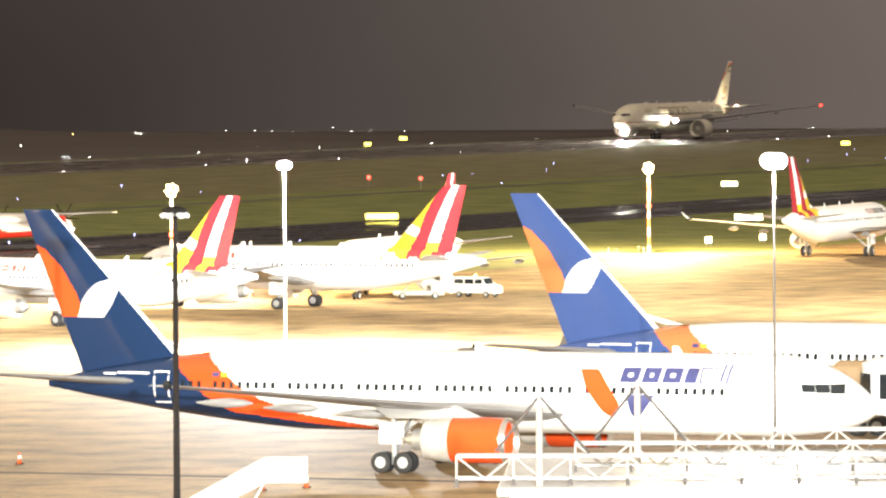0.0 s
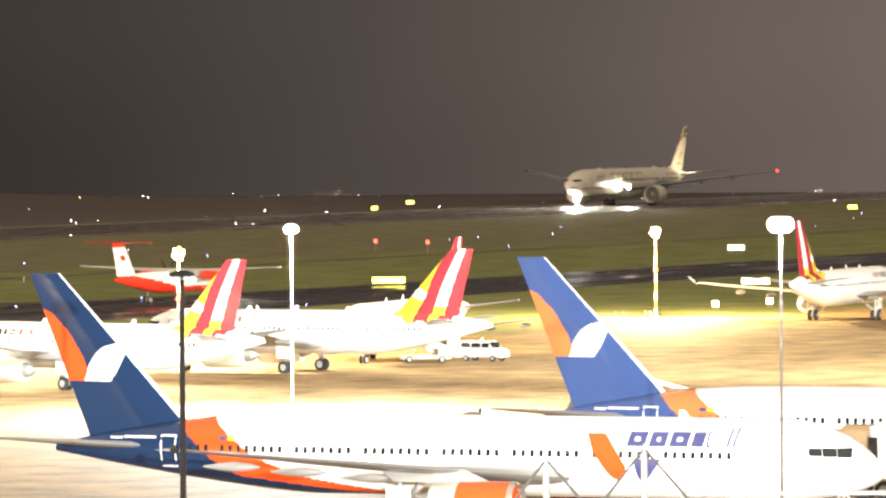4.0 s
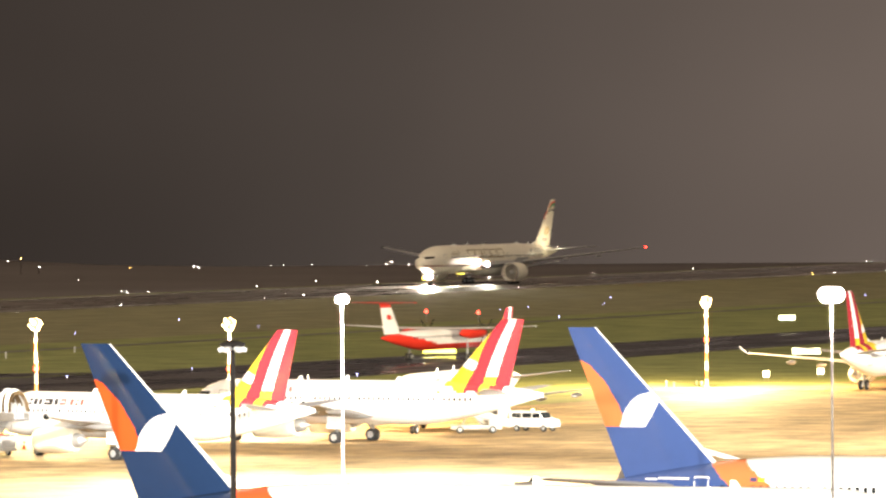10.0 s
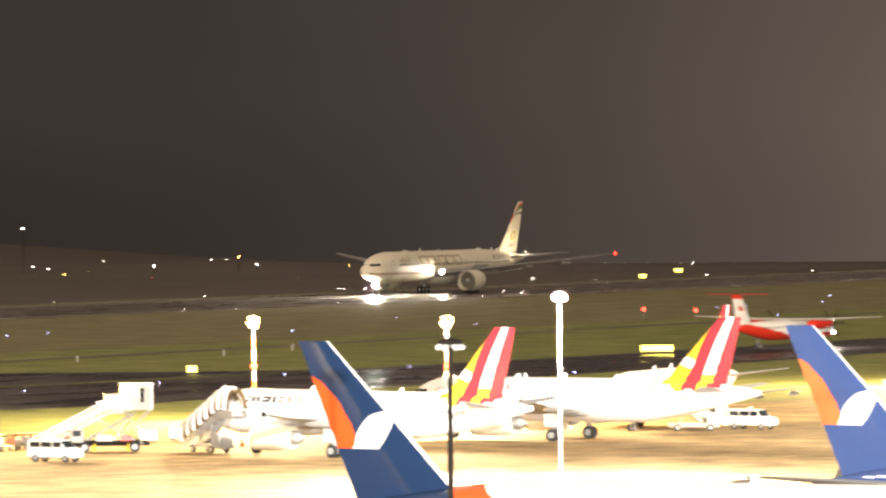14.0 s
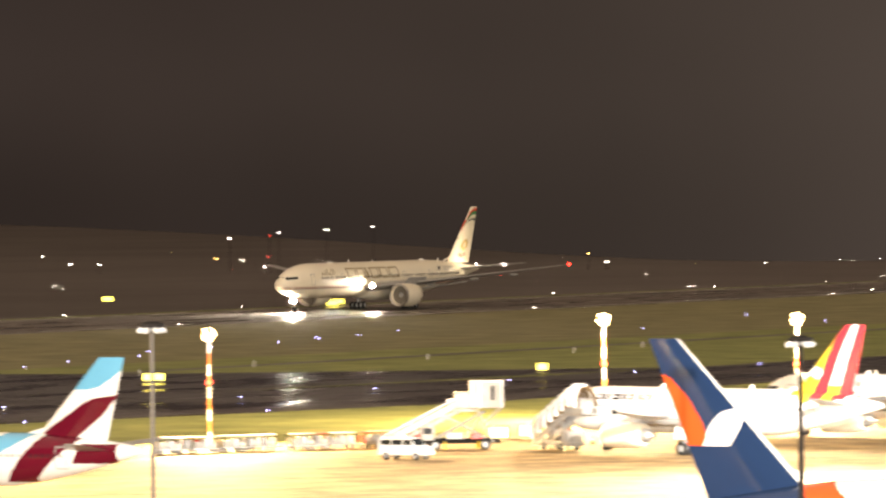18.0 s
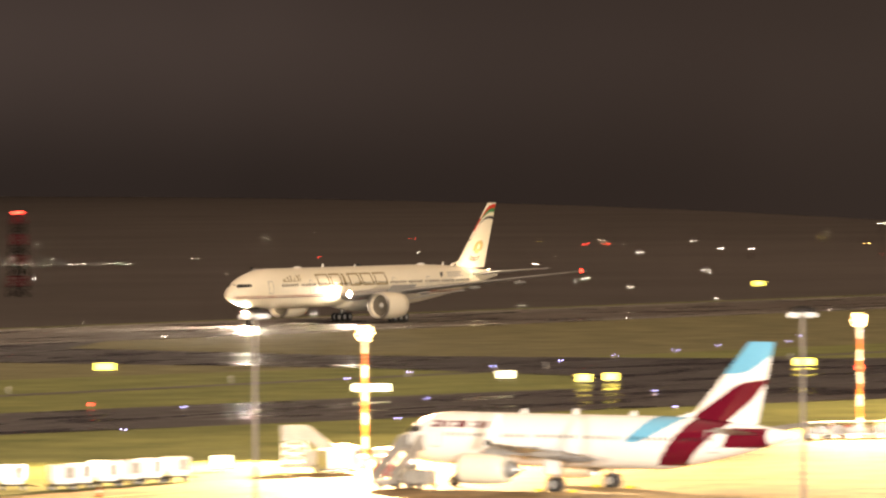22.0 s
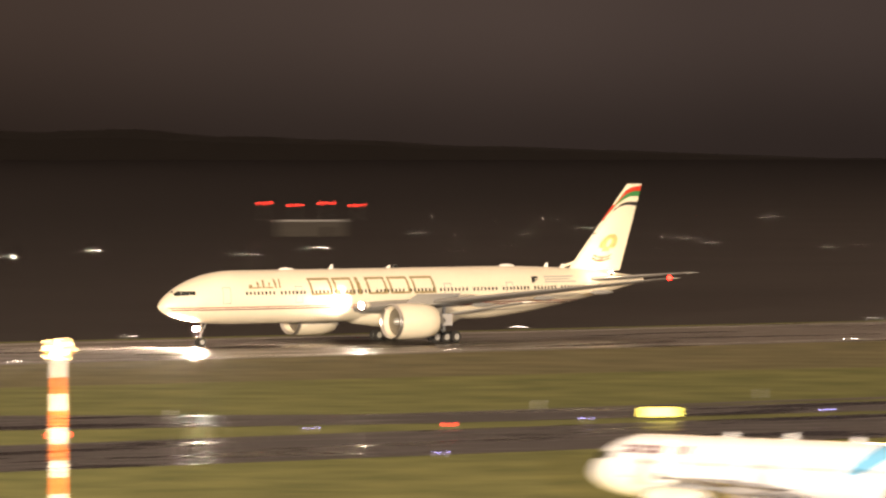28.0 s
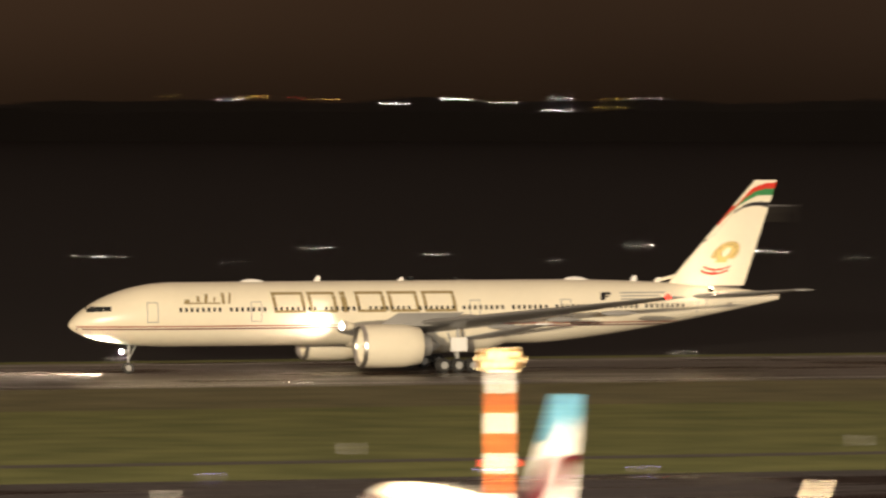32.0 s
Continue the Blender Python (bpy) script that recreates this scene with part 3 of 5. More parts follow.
def outline(x0, x1, z0, z1, t, slant):
    """Rows for bars(): the four sides of a slanted frame of stroke t."""
    top = slant * (z1 - t - z0)
    return [(x0, x1, z0, z0 + t, slant), (x0 + top, x1 + top, z1 - t, z1, slant), (x0, x0 + 1.3 * t, z0, z1, slant), (x1 - 1.3 * t, x1, z0, z1, slant)]


def hood(origin, r, depth):
    """A tube before a lamp, open along -x, added to narrow its beam."""
    ox, oy, oz = origin
    bm = bmesh.new()
    ring = [2 * math.pi * k / 16 for k in range(16)]
    loft(bm, [[(ox + x, oy + q * math.cos(a), oz + q * math.sin(a)) for a in ring] for x, q in ((0.06, r), (-depth, r), (-depth, r - 0.02), (0.05, r - 0.02))], True, False)
    return bm


# long twin-jet that takes off
BIG = dict(hull=(72.6, 3.1, 3.1, 5.65, 10.5, 25.5), fin=(60.7, 68.9, 70.1, 72.45, 8.0, 18.4), stab=(61.9, 6.9, 7.2, 10.7, 8.2, 0.9), wing=(25.2, 4.0, 14.6, 32.2, 23.8, 3.85),
           engine=(26.1, 9.7, 2.75, 2.1, 7.3), gear=(37.4, 5.5, 0.67, (-1.47, 0, 1.47)), nose_gear=(5.9, 0.54), windows=(10.2, 62.0, 0.56, 5.95), cockpit=(1.5, 3.7, 5.95, 6.5),
           doors=(7.6, 17.9, 40.0, 49.4, 64.0), dk=1.0, step=0.8, lit=True, flaps=True, fin_n=110, fin_label="pearl fin with red, green, white and black bands", aerials=((24.5, 0.5), (33.0, 0.3), (57.0, 0.5), (59.5, 0.42)))


def big_fin(u, v):
    w, uk = (v - 0.06) / 0.94, (0.05, 0.1, 0.15, 0.3, 0.5, 0.7, 1.0)
    red_lo = lerp_table(u, uk, (0.66, 0.76, 0.81, 0.88, 0.905, 0.911, 0.911))
    if red_lo < w < lerp_table(u, uk, (0.74, 0.86, 0.915, 0.945, 0.965, 0.972, 0.978)) or (u < 0.035 and 0.55 < w < 0.74):
        return 1
    if lerp_table(u, uk, (0.62, 0.70, 0.745, 0.80, 0.84, 0.85, 0.85)) < w <= red_lo:
        return 2
    if lerp_table(u, uk, (0.38, 0.51, 0.655, 0.715, 0.738, 0.742, 0.722)) < w < lerp_table(u, uk, (0.40, 0.53, 0.69, 0.755, 0.778, 0.783, 0.778)):
        return 3
    # gilt arch, small dark roundel and red crescent
    e = ((u - 0.52) / 0.215) ** 2 + ((w - 0.27) / 0.115) ** 2
    if e < 1.0 and (u - 0.52) ** 2 / 0.0036 + (w - 0.275) ** 2 / 0.0022 > 1 and w > 0.2 + 0.3 * (u - 0.52) ** 2:
        return 5 if int(e * 7) % 3 else 4
    if 0.43 < u < 0.61 and 0.17 < w < 0.2:
        return 5
    q = w - 0.045 - 0.9 * (u - 0.5) ** 2
    if abs(u - 0.5) < 0.2 and (0 < q < 0.022 or 0.04 < q < 0.06):
        return 1
    return 0


big_jet, hull = airliner("twin_jet_airliner", "long pearl-white twin-jet airliner rolling along the runway", BIG, lambda x, y, z: 0, big_fin,
                         [M["cream"], M["red"], M["green"], M["black"], M["gold"], M["crest"]], "cream", 48)
for port in (True, False):
    for k, mat, zz in ((0, "burgundy", 4.25), (1, "titlered", 4.5)):
        part("cheat_line", hull.patch(bmesh.new(), 0.6, 60.3 + 1.5 * k, zz, zz + 0.13, port, 0, 90, 1, 0.02), M[mat], big_jet, "thin painted line", False)
# title drawn as plain outlined shapes, one to a letter's place
for x0, x1 in ((19.7, 22.9), (23.3, 26.1), (28.1, 31.0), (31.4, 34.4), (34.9, 38.2)):
    bars(big_jet, hull, "title_shape", outline(x0, x1, 5.78, 7.78, 0.26, -0.12), M["gold"], "dull gold title shape")
bars(big_jet, hull, "title_shape", [(26.6, 27.15, 5.78, 7.78, -0.12)], M["gold"], "dull gold title shape")
bars(big_jet, hull, "small_title_shape", [(10.7 + a, 10.7 + b, 6.6 + c, 6.55 + d, s) for a, b, c, d, s in
                                          [(0, 0.5, 0.1, 0.6, 0.3), (0.5, 1.9, 0.1, 0.3, 0), (1.3, 1.6, 0.3, 0.9, 0), (2.0, 2.3, 0.1, 1.1, 0.2), (2.4, 3.6, 0.1, 0.3, 0), (2.9, 3.1, 0.3, 0.8, 0.3), (3.8, 4.1, 0.1, 1.2, 0), (4.4, 4.6, 0.1, 1.2, 0.2)]],
     M["gold"], "dull gold title shape")
bars(big_jet, hull, "small_title_shape", [(53.0, 53.5, 6.75, 7.5, 0.25), (53.5, 54.2, 7.25, 7.5, 0), (53.5, 54.0, 7.0, 7.15, 0)], M["black"], "black title shape")
bars(big_jet, hull, "small_title_shape", [(55.2, 60.0, 7.35, 7.5, 0), (55.2, 59.4, 7.05, 7.18, 0), (55.2, 60.4, 6.75, 6.88, 0)], M["grey"], "unreadable small title bar")
for sgn in (-1, 1):
    housing = part("landing_light", revolve([(0.06, 0.44), (0.5, 0.42), (0.9, 0.2)], (26.4, sgn * 4.3, 4.5), 16), M["cream"], big_jet, "wing-root landing light")
    part("lens", revolve([(0.0, 0.40), (0.05, 0.40)], (26.4, sgn * 4.3, 4.5), 16), M["landing"], housing, "glaring lens")
    # added tube also keeps the lens's light off the fuselage
    part("hood", hood((26.4, sgn * 4.3, 4.5), 0.44, 0.34), M["alu"], housing, "bright metal hood added to narrow the beam")
    housing = part("taxi_light", revolve([(0.06, 0.24), (0.3, 0.2), (0.5, 0.08)], (5.4, sgn * 0.3, 2.1), 12), M["grey"], big_jet, "nose-gear light")
    part("hood", hood((5.4, sgn * 0.3, 2.1), 0.24, 0.19), M["alu"], housing, "bright metal hood added to narrow the beam")
    part("lens", revolve([(0.0, 0.22), (0.05, 0.22)], (5.4, sgn * 0.3, 2.1), 12), M["taxilens"], housing, "glaring lens")
for sgn in (-1, 1):
    a, c = Vector((63.8, sgn * 4.6, 7.75)), Vector((67.3, 0, 13.5))
    way = (c - a).normalized()
    housing = part("logo_light", R((a - way * 0.3, a - way * 0.03, 0.1, 0.27), seg=12), M["dark"], big_jet, "small tailplane lamp housing")
    part("lens", R((a - way * 0.02, a + way * 0.02, 0.24), seg=12), M["logolens"], housing, "lamp lens shining on the fin")
for dx in (17.0, 50.0):
    part("satcom_dome", revolve([(0, 0.02), (0.5, 0.24), (1.3, 0.32), (2.1, 0.22), (2.6, 0.02)], (dx, 0, 8.7), 14), M["white"], big_jet, "low white aerial dome")
part("beacon", revolve([(0, 0.1), (0.2, 0.3), (0.6, 0.3), (0.8, 0.1)], (34, 0, 8.85), 10), M["glass"], big_jet, "unlit beacon")
part("belly_fairing", revolve([(0, 0.2), (2.5, 2.3), (8, 2.95), (16, 2.9), (20, 1.6), (22, 0.2)], (25.5, 0, 4.6), 24), M["cream"], big_jet)

# parked wide-body twins with a blue tail
MID = dict(hull=(53.2, 2.5, 2.42, 4.62, 6.4, 17.5, 0.88, 0.97), fin=(43.3, 50.86, 52.9, 54.9, 5.3, 15.35), stab=(46.2, 4.9, 5.6, 9.3, 6.6, 0.9), wing=(18.0, 3.4, 10.6, 23.7, 16.2, 2.6),
           engine=(19.8, 7.9, 2.2, 1.36, 6.2), gear=(28.5, 4.65, 0.62, (-0.71, 0.71)), nose_gear=(6.4, 0.47), windows=(8.6, 43.5, 0.56, 4.72), cockpit=(1.5, 3.9, 4.85, 5.42),
           doors=(6.2, 18.4, 45.0), fine=(29.5, 53.6, 0.16), fillet=0, fin_n=120, door_mat="white", aerials=((24.5, 0.5), (12.0, 0.4)), fin_label="blue fin with an orange field and a white leaf")


def mid_paint(x, y, z):
    zk = (2.2, 2.45, 3.3, 4.4, 7.0)
    if x > lerp_table(z, zk, (29.6, 33.5, 40.5, 42.2, 45.2)):
        return 1
    if x > lerp_table(z, zk, (29.6, 31.0, 36.0, 39.0, 42.6)):
        return 2
    return 0


def mid_fin(u, v):
    v = 1.0806 * v - 0.0806
    vk = (0.29, 0.30, 0.36, 0.45, 0.52, 0.62, 0.74, 0.77)
    if 0.295 < v < 0.77 and u > lerp_table(v, vk, (0.86, 0.81, 0.71, 0.67, 0.68, 0.69, 0.84, 1.0)):
        return 2
    if u < 0.84 and max(0.295, 0.5 - 0.41 * u) < v < 0.295 + 0.245 * (1 - (u / 0.84) ** 2.2):
        return 0
    if u < 0.045:
        return 0
    return 1


def mid_jet(tone, label):
    mats = [M["white"], M[tone[0]], M[tone[1]]]
    sp = dict(MID, stab_mat="grey")
    root, h = airliner("wide_body_airliner", label, sp, mid_paint, mid_fin, mats, tone[1], 150, "parked wide-body airliners")
    for port in (True, False):
        swath(root, h, "leaf_mark", [(3.35, 15.6, 15.75), (3.6, 15.3, 16.2), (4.2, 15.15, 16.65), (5.1, 15.75, 17.25), (5.9, 16.35, 17.6), (6.15, 16.6, 17.75)], mats[2], "orange leaf mark", port)
        swath(root, h, "leaf_mark", [(3.35, 14.0, 14.35), (3.6, 13.75, 14.5), (4.2, 13.25, 14.62), (4.7, 12.9, 14.7)], M["lineblue"], "blue leaf mark", port)
        x = 15.15
        for wdt, hgt, thin in ((1.15, 0.85, 0), (1.05, 0.85, 0), (1.15, 0.85, 0), (0.75, 0.85, 0), (1.0, 0.85, 1), (0.16, 1.1, 1), (0.16, 1.1, 1)):
            if thin and wdt > 0.5:
                bars(root, h, "title_shape", [(x - wdt, x, 5.4, 5.5, 0), (x - wdt, x, 6.2, 6.3, 0), (x - 0.12, x, 5.4, 6.3, 0)], M["lineblue"], "blue title shape", port)
            else:
                bars(root, h, "title_shape", outline(x - wdt, x, 5.4, 5.42 + hgt, 0.32, -0.15) if wdt > 0.5 else [(x - wdt, x, 5.4, 5.42 + hgt, -0.15)], M["lineblue"], "blue title shape", port)
            x -= wdt + 0.22
        bars(root, h, "small_title_shape", [(45.9, 48.2, 5.45, 5.57, 0), (48.3, 49.2, 5.38, 5.5, 0)], M["white"], "unreadable white title bar", port)
        bars(root, h, "flag_mark", [(41.0, 41.45, 5.4, 5.65, 0)], M["lineblue"], "small flag mark", port)
        bars(root, h, "flag_mark", [(40.4, 40.85, 5.4, 5.65, 0)], M["yellow"], "small flag mark", port)
    return root


az1 = mid_jet(("navy", "orange"), "white wide-body airliner with navy tail and orange band")
az1.matrix_world = pose(372.5, 143.3, 0.03, 0, 0, -267.3)
# same livery in the glare-washed colours
az2 = mid_jet(("violet", "amber"), "white wide-body airliner with washed-out blue tail, parked beyond another")
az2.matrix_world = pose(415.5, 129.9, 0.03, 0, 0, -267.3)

# narrow-body twins
SLIM = dict(hull=(37.5, 1.98, 2.07, 3.8, 4.9, 12.5), fin=(27.4, 34.0, 33.3, 35.6, 5.4, 11.7), stab=(30.6, 4.6, 4.0, 6.2, 3.6, 0.7), wing=(11.6, 2.7, 7.4, 16.8, 8.9, 1.6),
            engine=(10.2, 5.75, 1.75, 1.2, 5.2), gear=(17.7, 3.8, 0.58, (0,)), nose_gear=(5.07, 0.4), windows=(5.6, 31.0, 0.52, 4.05), cockpit=(1.2, 3.0, 4.2, 4.75),
            doors=(4.6, 30.6), dk=0.9, pane=0.18, aerials=((11.5, 0.35), (16.5, 0.45), (22.0, 0.35)), fine=(22.0, 37.0, 0.18), fin_n=56)


def stripe_fin(u, v):
    c1 = lerp_table(v, (0, 0.3, 0.85), (0.34, 0.30, 0.0))
    w0, w1 = 0.60 - 0.22 * v, 0.78 - 0.10 * v
    if u < c1:
        return 0 if 0.30 < v + 0.25 * u < 0.42 else 2
    if u < w0:
        return 1
    if u < w1:
        return 2 if v < 0.14 else 0
    return 1


def stripe_paint(x, y, z):
    u = (x - 27.7) / 6.0
    if 0 < u < 1 and z > 4.7 + 1.6 * (u - 0.62) ** 2 + 0.25 * math.sin(u * 16):
        return 2 if u < 0.36 or 0.60 < u < 0.76 else 1
    return 0


def wave_fin(u, v):
    if v > 0.60 and u < lerp_table(v, (0.60, 0.64, 0.82, 0.9), (0.30, 0.57, 0.95, 1.1)):
        return 2
    vk = (0, 0.15, 0.3, 0.45, 0.5, 0.54)
    if v < 0.54 and lerp_table(v, vk, (0.04, 0.10, 0.25, 0.41, 0.55, 0.95)) < u < lerp_table(v, vk, (0.57, 0.70, 0.85, 0.95, 1.01, 1.01)):
        return 1
    return 0


def wave_paint(x, y, z):
    a = 25.7 + (z - 2.3) * 0.85
    if a < x < a + 2.4 + 0.35 * (z - 2.3) and z > 2.1:
        return 1
    if x > 31.6 + (z - 3.8) * 0.5 and 3.6 < z < 5.1 and x < 35.2:
        return 1
    if 3.85 < z and 22.7 + (z - 3.85) * 1.1 + 0.5 * max(4.2 - z, 0) < x < min(24.4 + (z - 3.85) * 1.75 - 1.6 * max(4.2 - z, 0), a - 0.5):
        return 2
    return 0


def stripe_jet(label, nm="narrow_body_airliner"):
    root, h = airliner(nm, label, dict(SLIM, winglet=0.8), stripe_paint, stripe_fin, [M["white"], M["magenta"], M["yellow"]], "cream", 40, "striped narrow-body airliners")
    for port in (True, False):
        for k, wdt in enumerate((0.42, 0.42, 0.34, 0.62, 0.4, 0.42, 0.6, 0.14, 0.42, 0.4, 0.36)):
            x = 5.4 + 0.62 * k
            bars(root, h, "title_shape", [(x, x + wdt, 4.72, 5.25, -0.15)] if k % 3 else [(x, x + wdt, 4.72, 4.92, -0.15), (x, x + wdt, 5.06, 5.25, -0.15)], M["titlered"] if k > 5 else M["black"], "dark title shape", port)
        bars(root, h, "flag_mark", [(27.2, 27.6, 4.75, 4.95, 0)], M["yellow"], "small flag mark", port)
    return root


def wave_jet(label):
    root, h = airliner("narrow_body_airliner", label, dict(SLIM, winglet=2.3, fine=(22.0, 37.0, 0.1), fin_n=96), wave_paint, wave_fin, [M["white"], M["burgundy"], M["sky"]], "cream", 90, "wave-painted narrow-body airliners")
    for port in (True, False):
        for k, wdt in enumerate((0.55, 0.4, 0.36, 0.45, 0.6, 0.14, 0.42, 0.4, 0.36)):
            x = 4.2 + 0.64 * k
            bars(root, h, "title_shape", [(x, x + wdt, 4.72, 5.25, 0)] if k % 3 else [(x, x + wdt, 4.72, 4.92, 0), (x, x + wdt, 5.06, 5.25, 0)], M["burgundy"], "burgundy title shape", port)
    return root


gw1 = stripe_jet("white narrow-body airliner with striped crimson fin and boarding stairs")
gw2 = copy_thing(gw1, pose(583.8, 300.9, 0.03, 0, 0, -91.25))
tagged(gw2, "white narrow-body airliner with striped crimson fin, on the wet apron")
gw3 = copy_thing(gw1, pose(597.5, 285.5, 0.03, 0, 0, 6))
tagged(gw3, "striped white narrow-body airliner facing out beside a tow van")
gw1.matrix_world = pose(549.2, 302.9, 0.03, 0, 0, -103)
right_jet = copy_thing(gw1, pose(751.2, 288.1, 0.03, 0, 0, 183.4))
tagged(right_jet, "white narrow-body airliner seen from its tail by the grass edge")
ew1 = wave_jet("white narrow-body airliner with burgundy wave and light-blue fin top")
ew2 = copy_thing(ew1, pose(284.2, 341.8, 0.03, 0, 0, -82))
ew3 = copy_thing(ew1, pose(243.8, 192.3, 0.03, 0, 0, -220))
ew4 = copy_thing(ew1, pose(110.2, 352.6, 0.03, 0, 0, -92))
tagged(ew2, "wave-painted white narrow-body airliner near the tall striped mast")
tagged(ew3, "wave-painted narrow-body airliner with light-blue fin top, turned about")
tagged(ew4, "wave-painted narrow-body airliner at the far end of the apron")
ew1.matrix_world = pose(441.1, 316.7, 0.03, 0, 0, -91.5)


# ---- masts ----
for key in ("tipred", "sodium", "sodium_bright", "halide", "redlamp", "bluelamp", "whitelamp", "farwhite", "amberlamp", "signglow", "signwhite"):
    M[key].cycles.emission_sampling = "NONE"


def edge_mast(place, height, girth=0.30):
    root = thing("apron_edge_mast", "red-and-white banded steel light mast at the apron edge", "light mast", "apron edge masts", at=Matrix.Translation(place))
    n = max(int(height / 1.08), 4)
    step = (height - 0.6) / n
    for k in range(n):
        z0, r0 = k * step, girth - 0.010 * k * girth / 0.3
        # red bands coloured amber, as the lamp's bloom washes them
        part("band", R(((0, 0, z0), (0, 0, z0 + step), r0, r0 - 0.01), seg=14), M["white"] if (n - k) % 2 else M["amber"], root)
    part("base_flange", R(((0, 0, 0), (0, 0, 0.25), 0.55), seg=14), M["steel"], root, "steel base flange")
    head = part("lamp_ring", revolve_z([(0.16, height - 0.6), (0.26, height - 0.55), (0.26, height - 0.45), (0.12, height + 0.1)]), M["white"], root, "white lamp carrier")
    # lamp bloom built as shape: amber balls for the halo, white-hot ones within
    for k in range(11):
        up = 1 - 2 * (k + 0.5) / 11
        a, flat = 2.4 * k, math.sqrt(1 - up * up)
        bm = bmesh.new()
        bmesh.ops.create_uvsphere(bm, u_segments=10, v_segments=7, radius=0.34, matrix=Matrix.Translation((0.34 * flat * math.cos(a), 0.34 * flat * math.sin(a), height + 0.1 + 0.34 * up)))
        lens = part("floodlight", bm, M["sodium"], head, "amber ball for the floodlight's halo")
        bulb = bmesh.new()
        bmesh.ops.create_uvsphere(bulb, u_segments=10, v_segments=7, radius=0.22, matrix=Matrix.Translation((0.5 * flat * math.cos(a), 0.5 * flat * math.sin(a), height + 0.1 + 0.5 * up)))
        part("bulb", bulb, M["sodium_bright"], lens, "white-hot bulb")
    for sgn in (-1, 1):
        part("obstruction_light", R(((girth * 1.1 * sgn, 0.0, height * 0.55), (girth * 1.1 * sgn, 0, height * 0.55 + 0.34), 0.16), seg=10), M["redlamp"], root, "small red obstruction light")
    return root


def revolve_z(profile, seg=20):
    bm = bmesh.new()
    return loft(bm, [[(r * math.cos(a), r * math.sin(a), z) for a in [2 * math.pi * k / seg for k in range(seg)]] for r, z in profile])


for mx, my, mz in EDGE_MASTS:
    edge_mast((mx, my, 0), mz, 0.20 if mx > 450 else 0.30)


def ring_mast(place, height, lit, pole, label, r=0.17, glow=0.28):
    root = thing("lamp_mast", label, "light mast", "pier lamp masts", at=Matrix.Translation(place))
    part("pole", R(((0, 0, 0), (0, 0, height), r * 1.25, r * 0.8), seg=14), M[pole], root)
    part("base_flange", R(((0, 0, 0), (0, 0, 0.3), r * 2.4), seg=14), M["steel"], root)
    part("lamp_ring", revolve_z([(0.25, height - 0.1), (0.5 if lit else 0.62, height + 0.02), (0.52 if lit else 0.66, height + 0.16), (0.25, height + 0.3)]), M["dark"] if not lit else M["white"], root, "round lamp carrier")
    for k in range(6):
        a = 2 * math.pi * k / 6
        lampm = Matrix.Translation(((0.32 if lit else 0.52) * math.cos(a), (0.32 if lit else 0.52) * math.sin(a), height - 0.12)) @ Matrix.Rotation(a, 4, "Z") @ Matrix.Rotation(radians(25), 4, "Y")
        bm = bmesh.new()
        if lit:
            # ball made larger than the lamp, to carry its glare
            bmesh.ops.create_uvsphere(bm, u_segments=10, v_segments=7, radius=glow, matrix=lampm @ Matrix.Diagonal((1, 1, 1.05, 1)))
        else:
            box(bm, 0, 0, 0, 0.42, 0.34, 0.26, 0.05, lampm)
        part("floodlight", bm, M["halide"] if lit else M["grey"], root, "glaring white floodlight" if lit else "unlit floodlight")
    return root


def polar(az, d):
    return (d * math.sin(radians(az)), d * math.cos(radians(az)), 0)


ring_mast((505.6, 246.5, 0), 15.3, True, "white", "white-lit lamp mast standing on the apron", 0.08)
ring_mast(polar(68.1, 350), 19.5, True, "polegrey", "tall lit grey lamp mast beside the pier", 0.075, 0.38)
ring_mast(polar(63.09, 340), 17.2, False, "dark", "dark unlit steel lamp mast beside the pier", 0.15)
ring_mast(polar(57.67, 345), 18.1, False, "polegrey", "unlit grey lamp mast beside the pier", 0.12)
ring_mast(polar(53.09, 345), 18.2, False, "polegrey", "unlit grey lamp mast with a small sign board", 0.12)
lamp("near_mast_light", polar(68.1, 350)[:2] + (18.4,), 60000, (1.0, 0.95, 0.88))


def high_mast(place, height):
    root = thing("high_mast", "tall red-and-white banded floodlight mast with warning lights", "light mast", at=Matrix.Translation(place))
    z, k = -0.4, 0
    while z < height:
        r = 0.52 - 0.006 * z
        part("band", R(((0, 0, max(z, 0)), (0, 0, min(z + 1.48, height)), r, r - 0.008), seg=24), M["dimorange"] if k % 2 else M["mastwhite"], root)
        z, k = z + 1.48, k + 1
    for zz, m in ((22.75, "redlamp"),):
        for a in (0.6, 2.2, 3.9, 5.3):
            part("obstruction_light", R(((0.52 * math.cos(a), 0.52 * math.sin(a), zz - 0.18), (0.52 * math.cos(a), 0.52 * math.sin(a), zz + 0.14), 0.13), seg=10), M["amberlamp" if a < 3 else "redlamp"], root, "glowing warning light")
    plat = part("service_platform", revolve_z([(0.45, 27.5), (1.35, 27.52), (1.35, 27.64), (0.45, 27.66)]), M["alu"], root, "round service platform")
    for a in (2.4, 3.4, 5.6):
        part("platform_lamp", B((1.2 * math.cos(a), 1.2 * math.sin(a), 27.35, 0.55, 0.4, 0.14), bevel=0.04), M["alu"], plat, "flat unlit lamp")
    top = part("head_frame", revolve_z([(0.3, height - 0.3), (2.0, height), (2.0, height + 0.4), (0.3, height + 0.6)]), M["steel"], root, "steel lamp head frame")
    for k in range(10):
        a = 2 * math.pi * k / 10
        part("floodlight", B((1.9 * math.cos(a), 1.9 * math.sin(a), height - 0.3, 0.6, 0.6, 0.5), bevel=0.05), M["halide"], top, "glaring white floodlight")
    return root


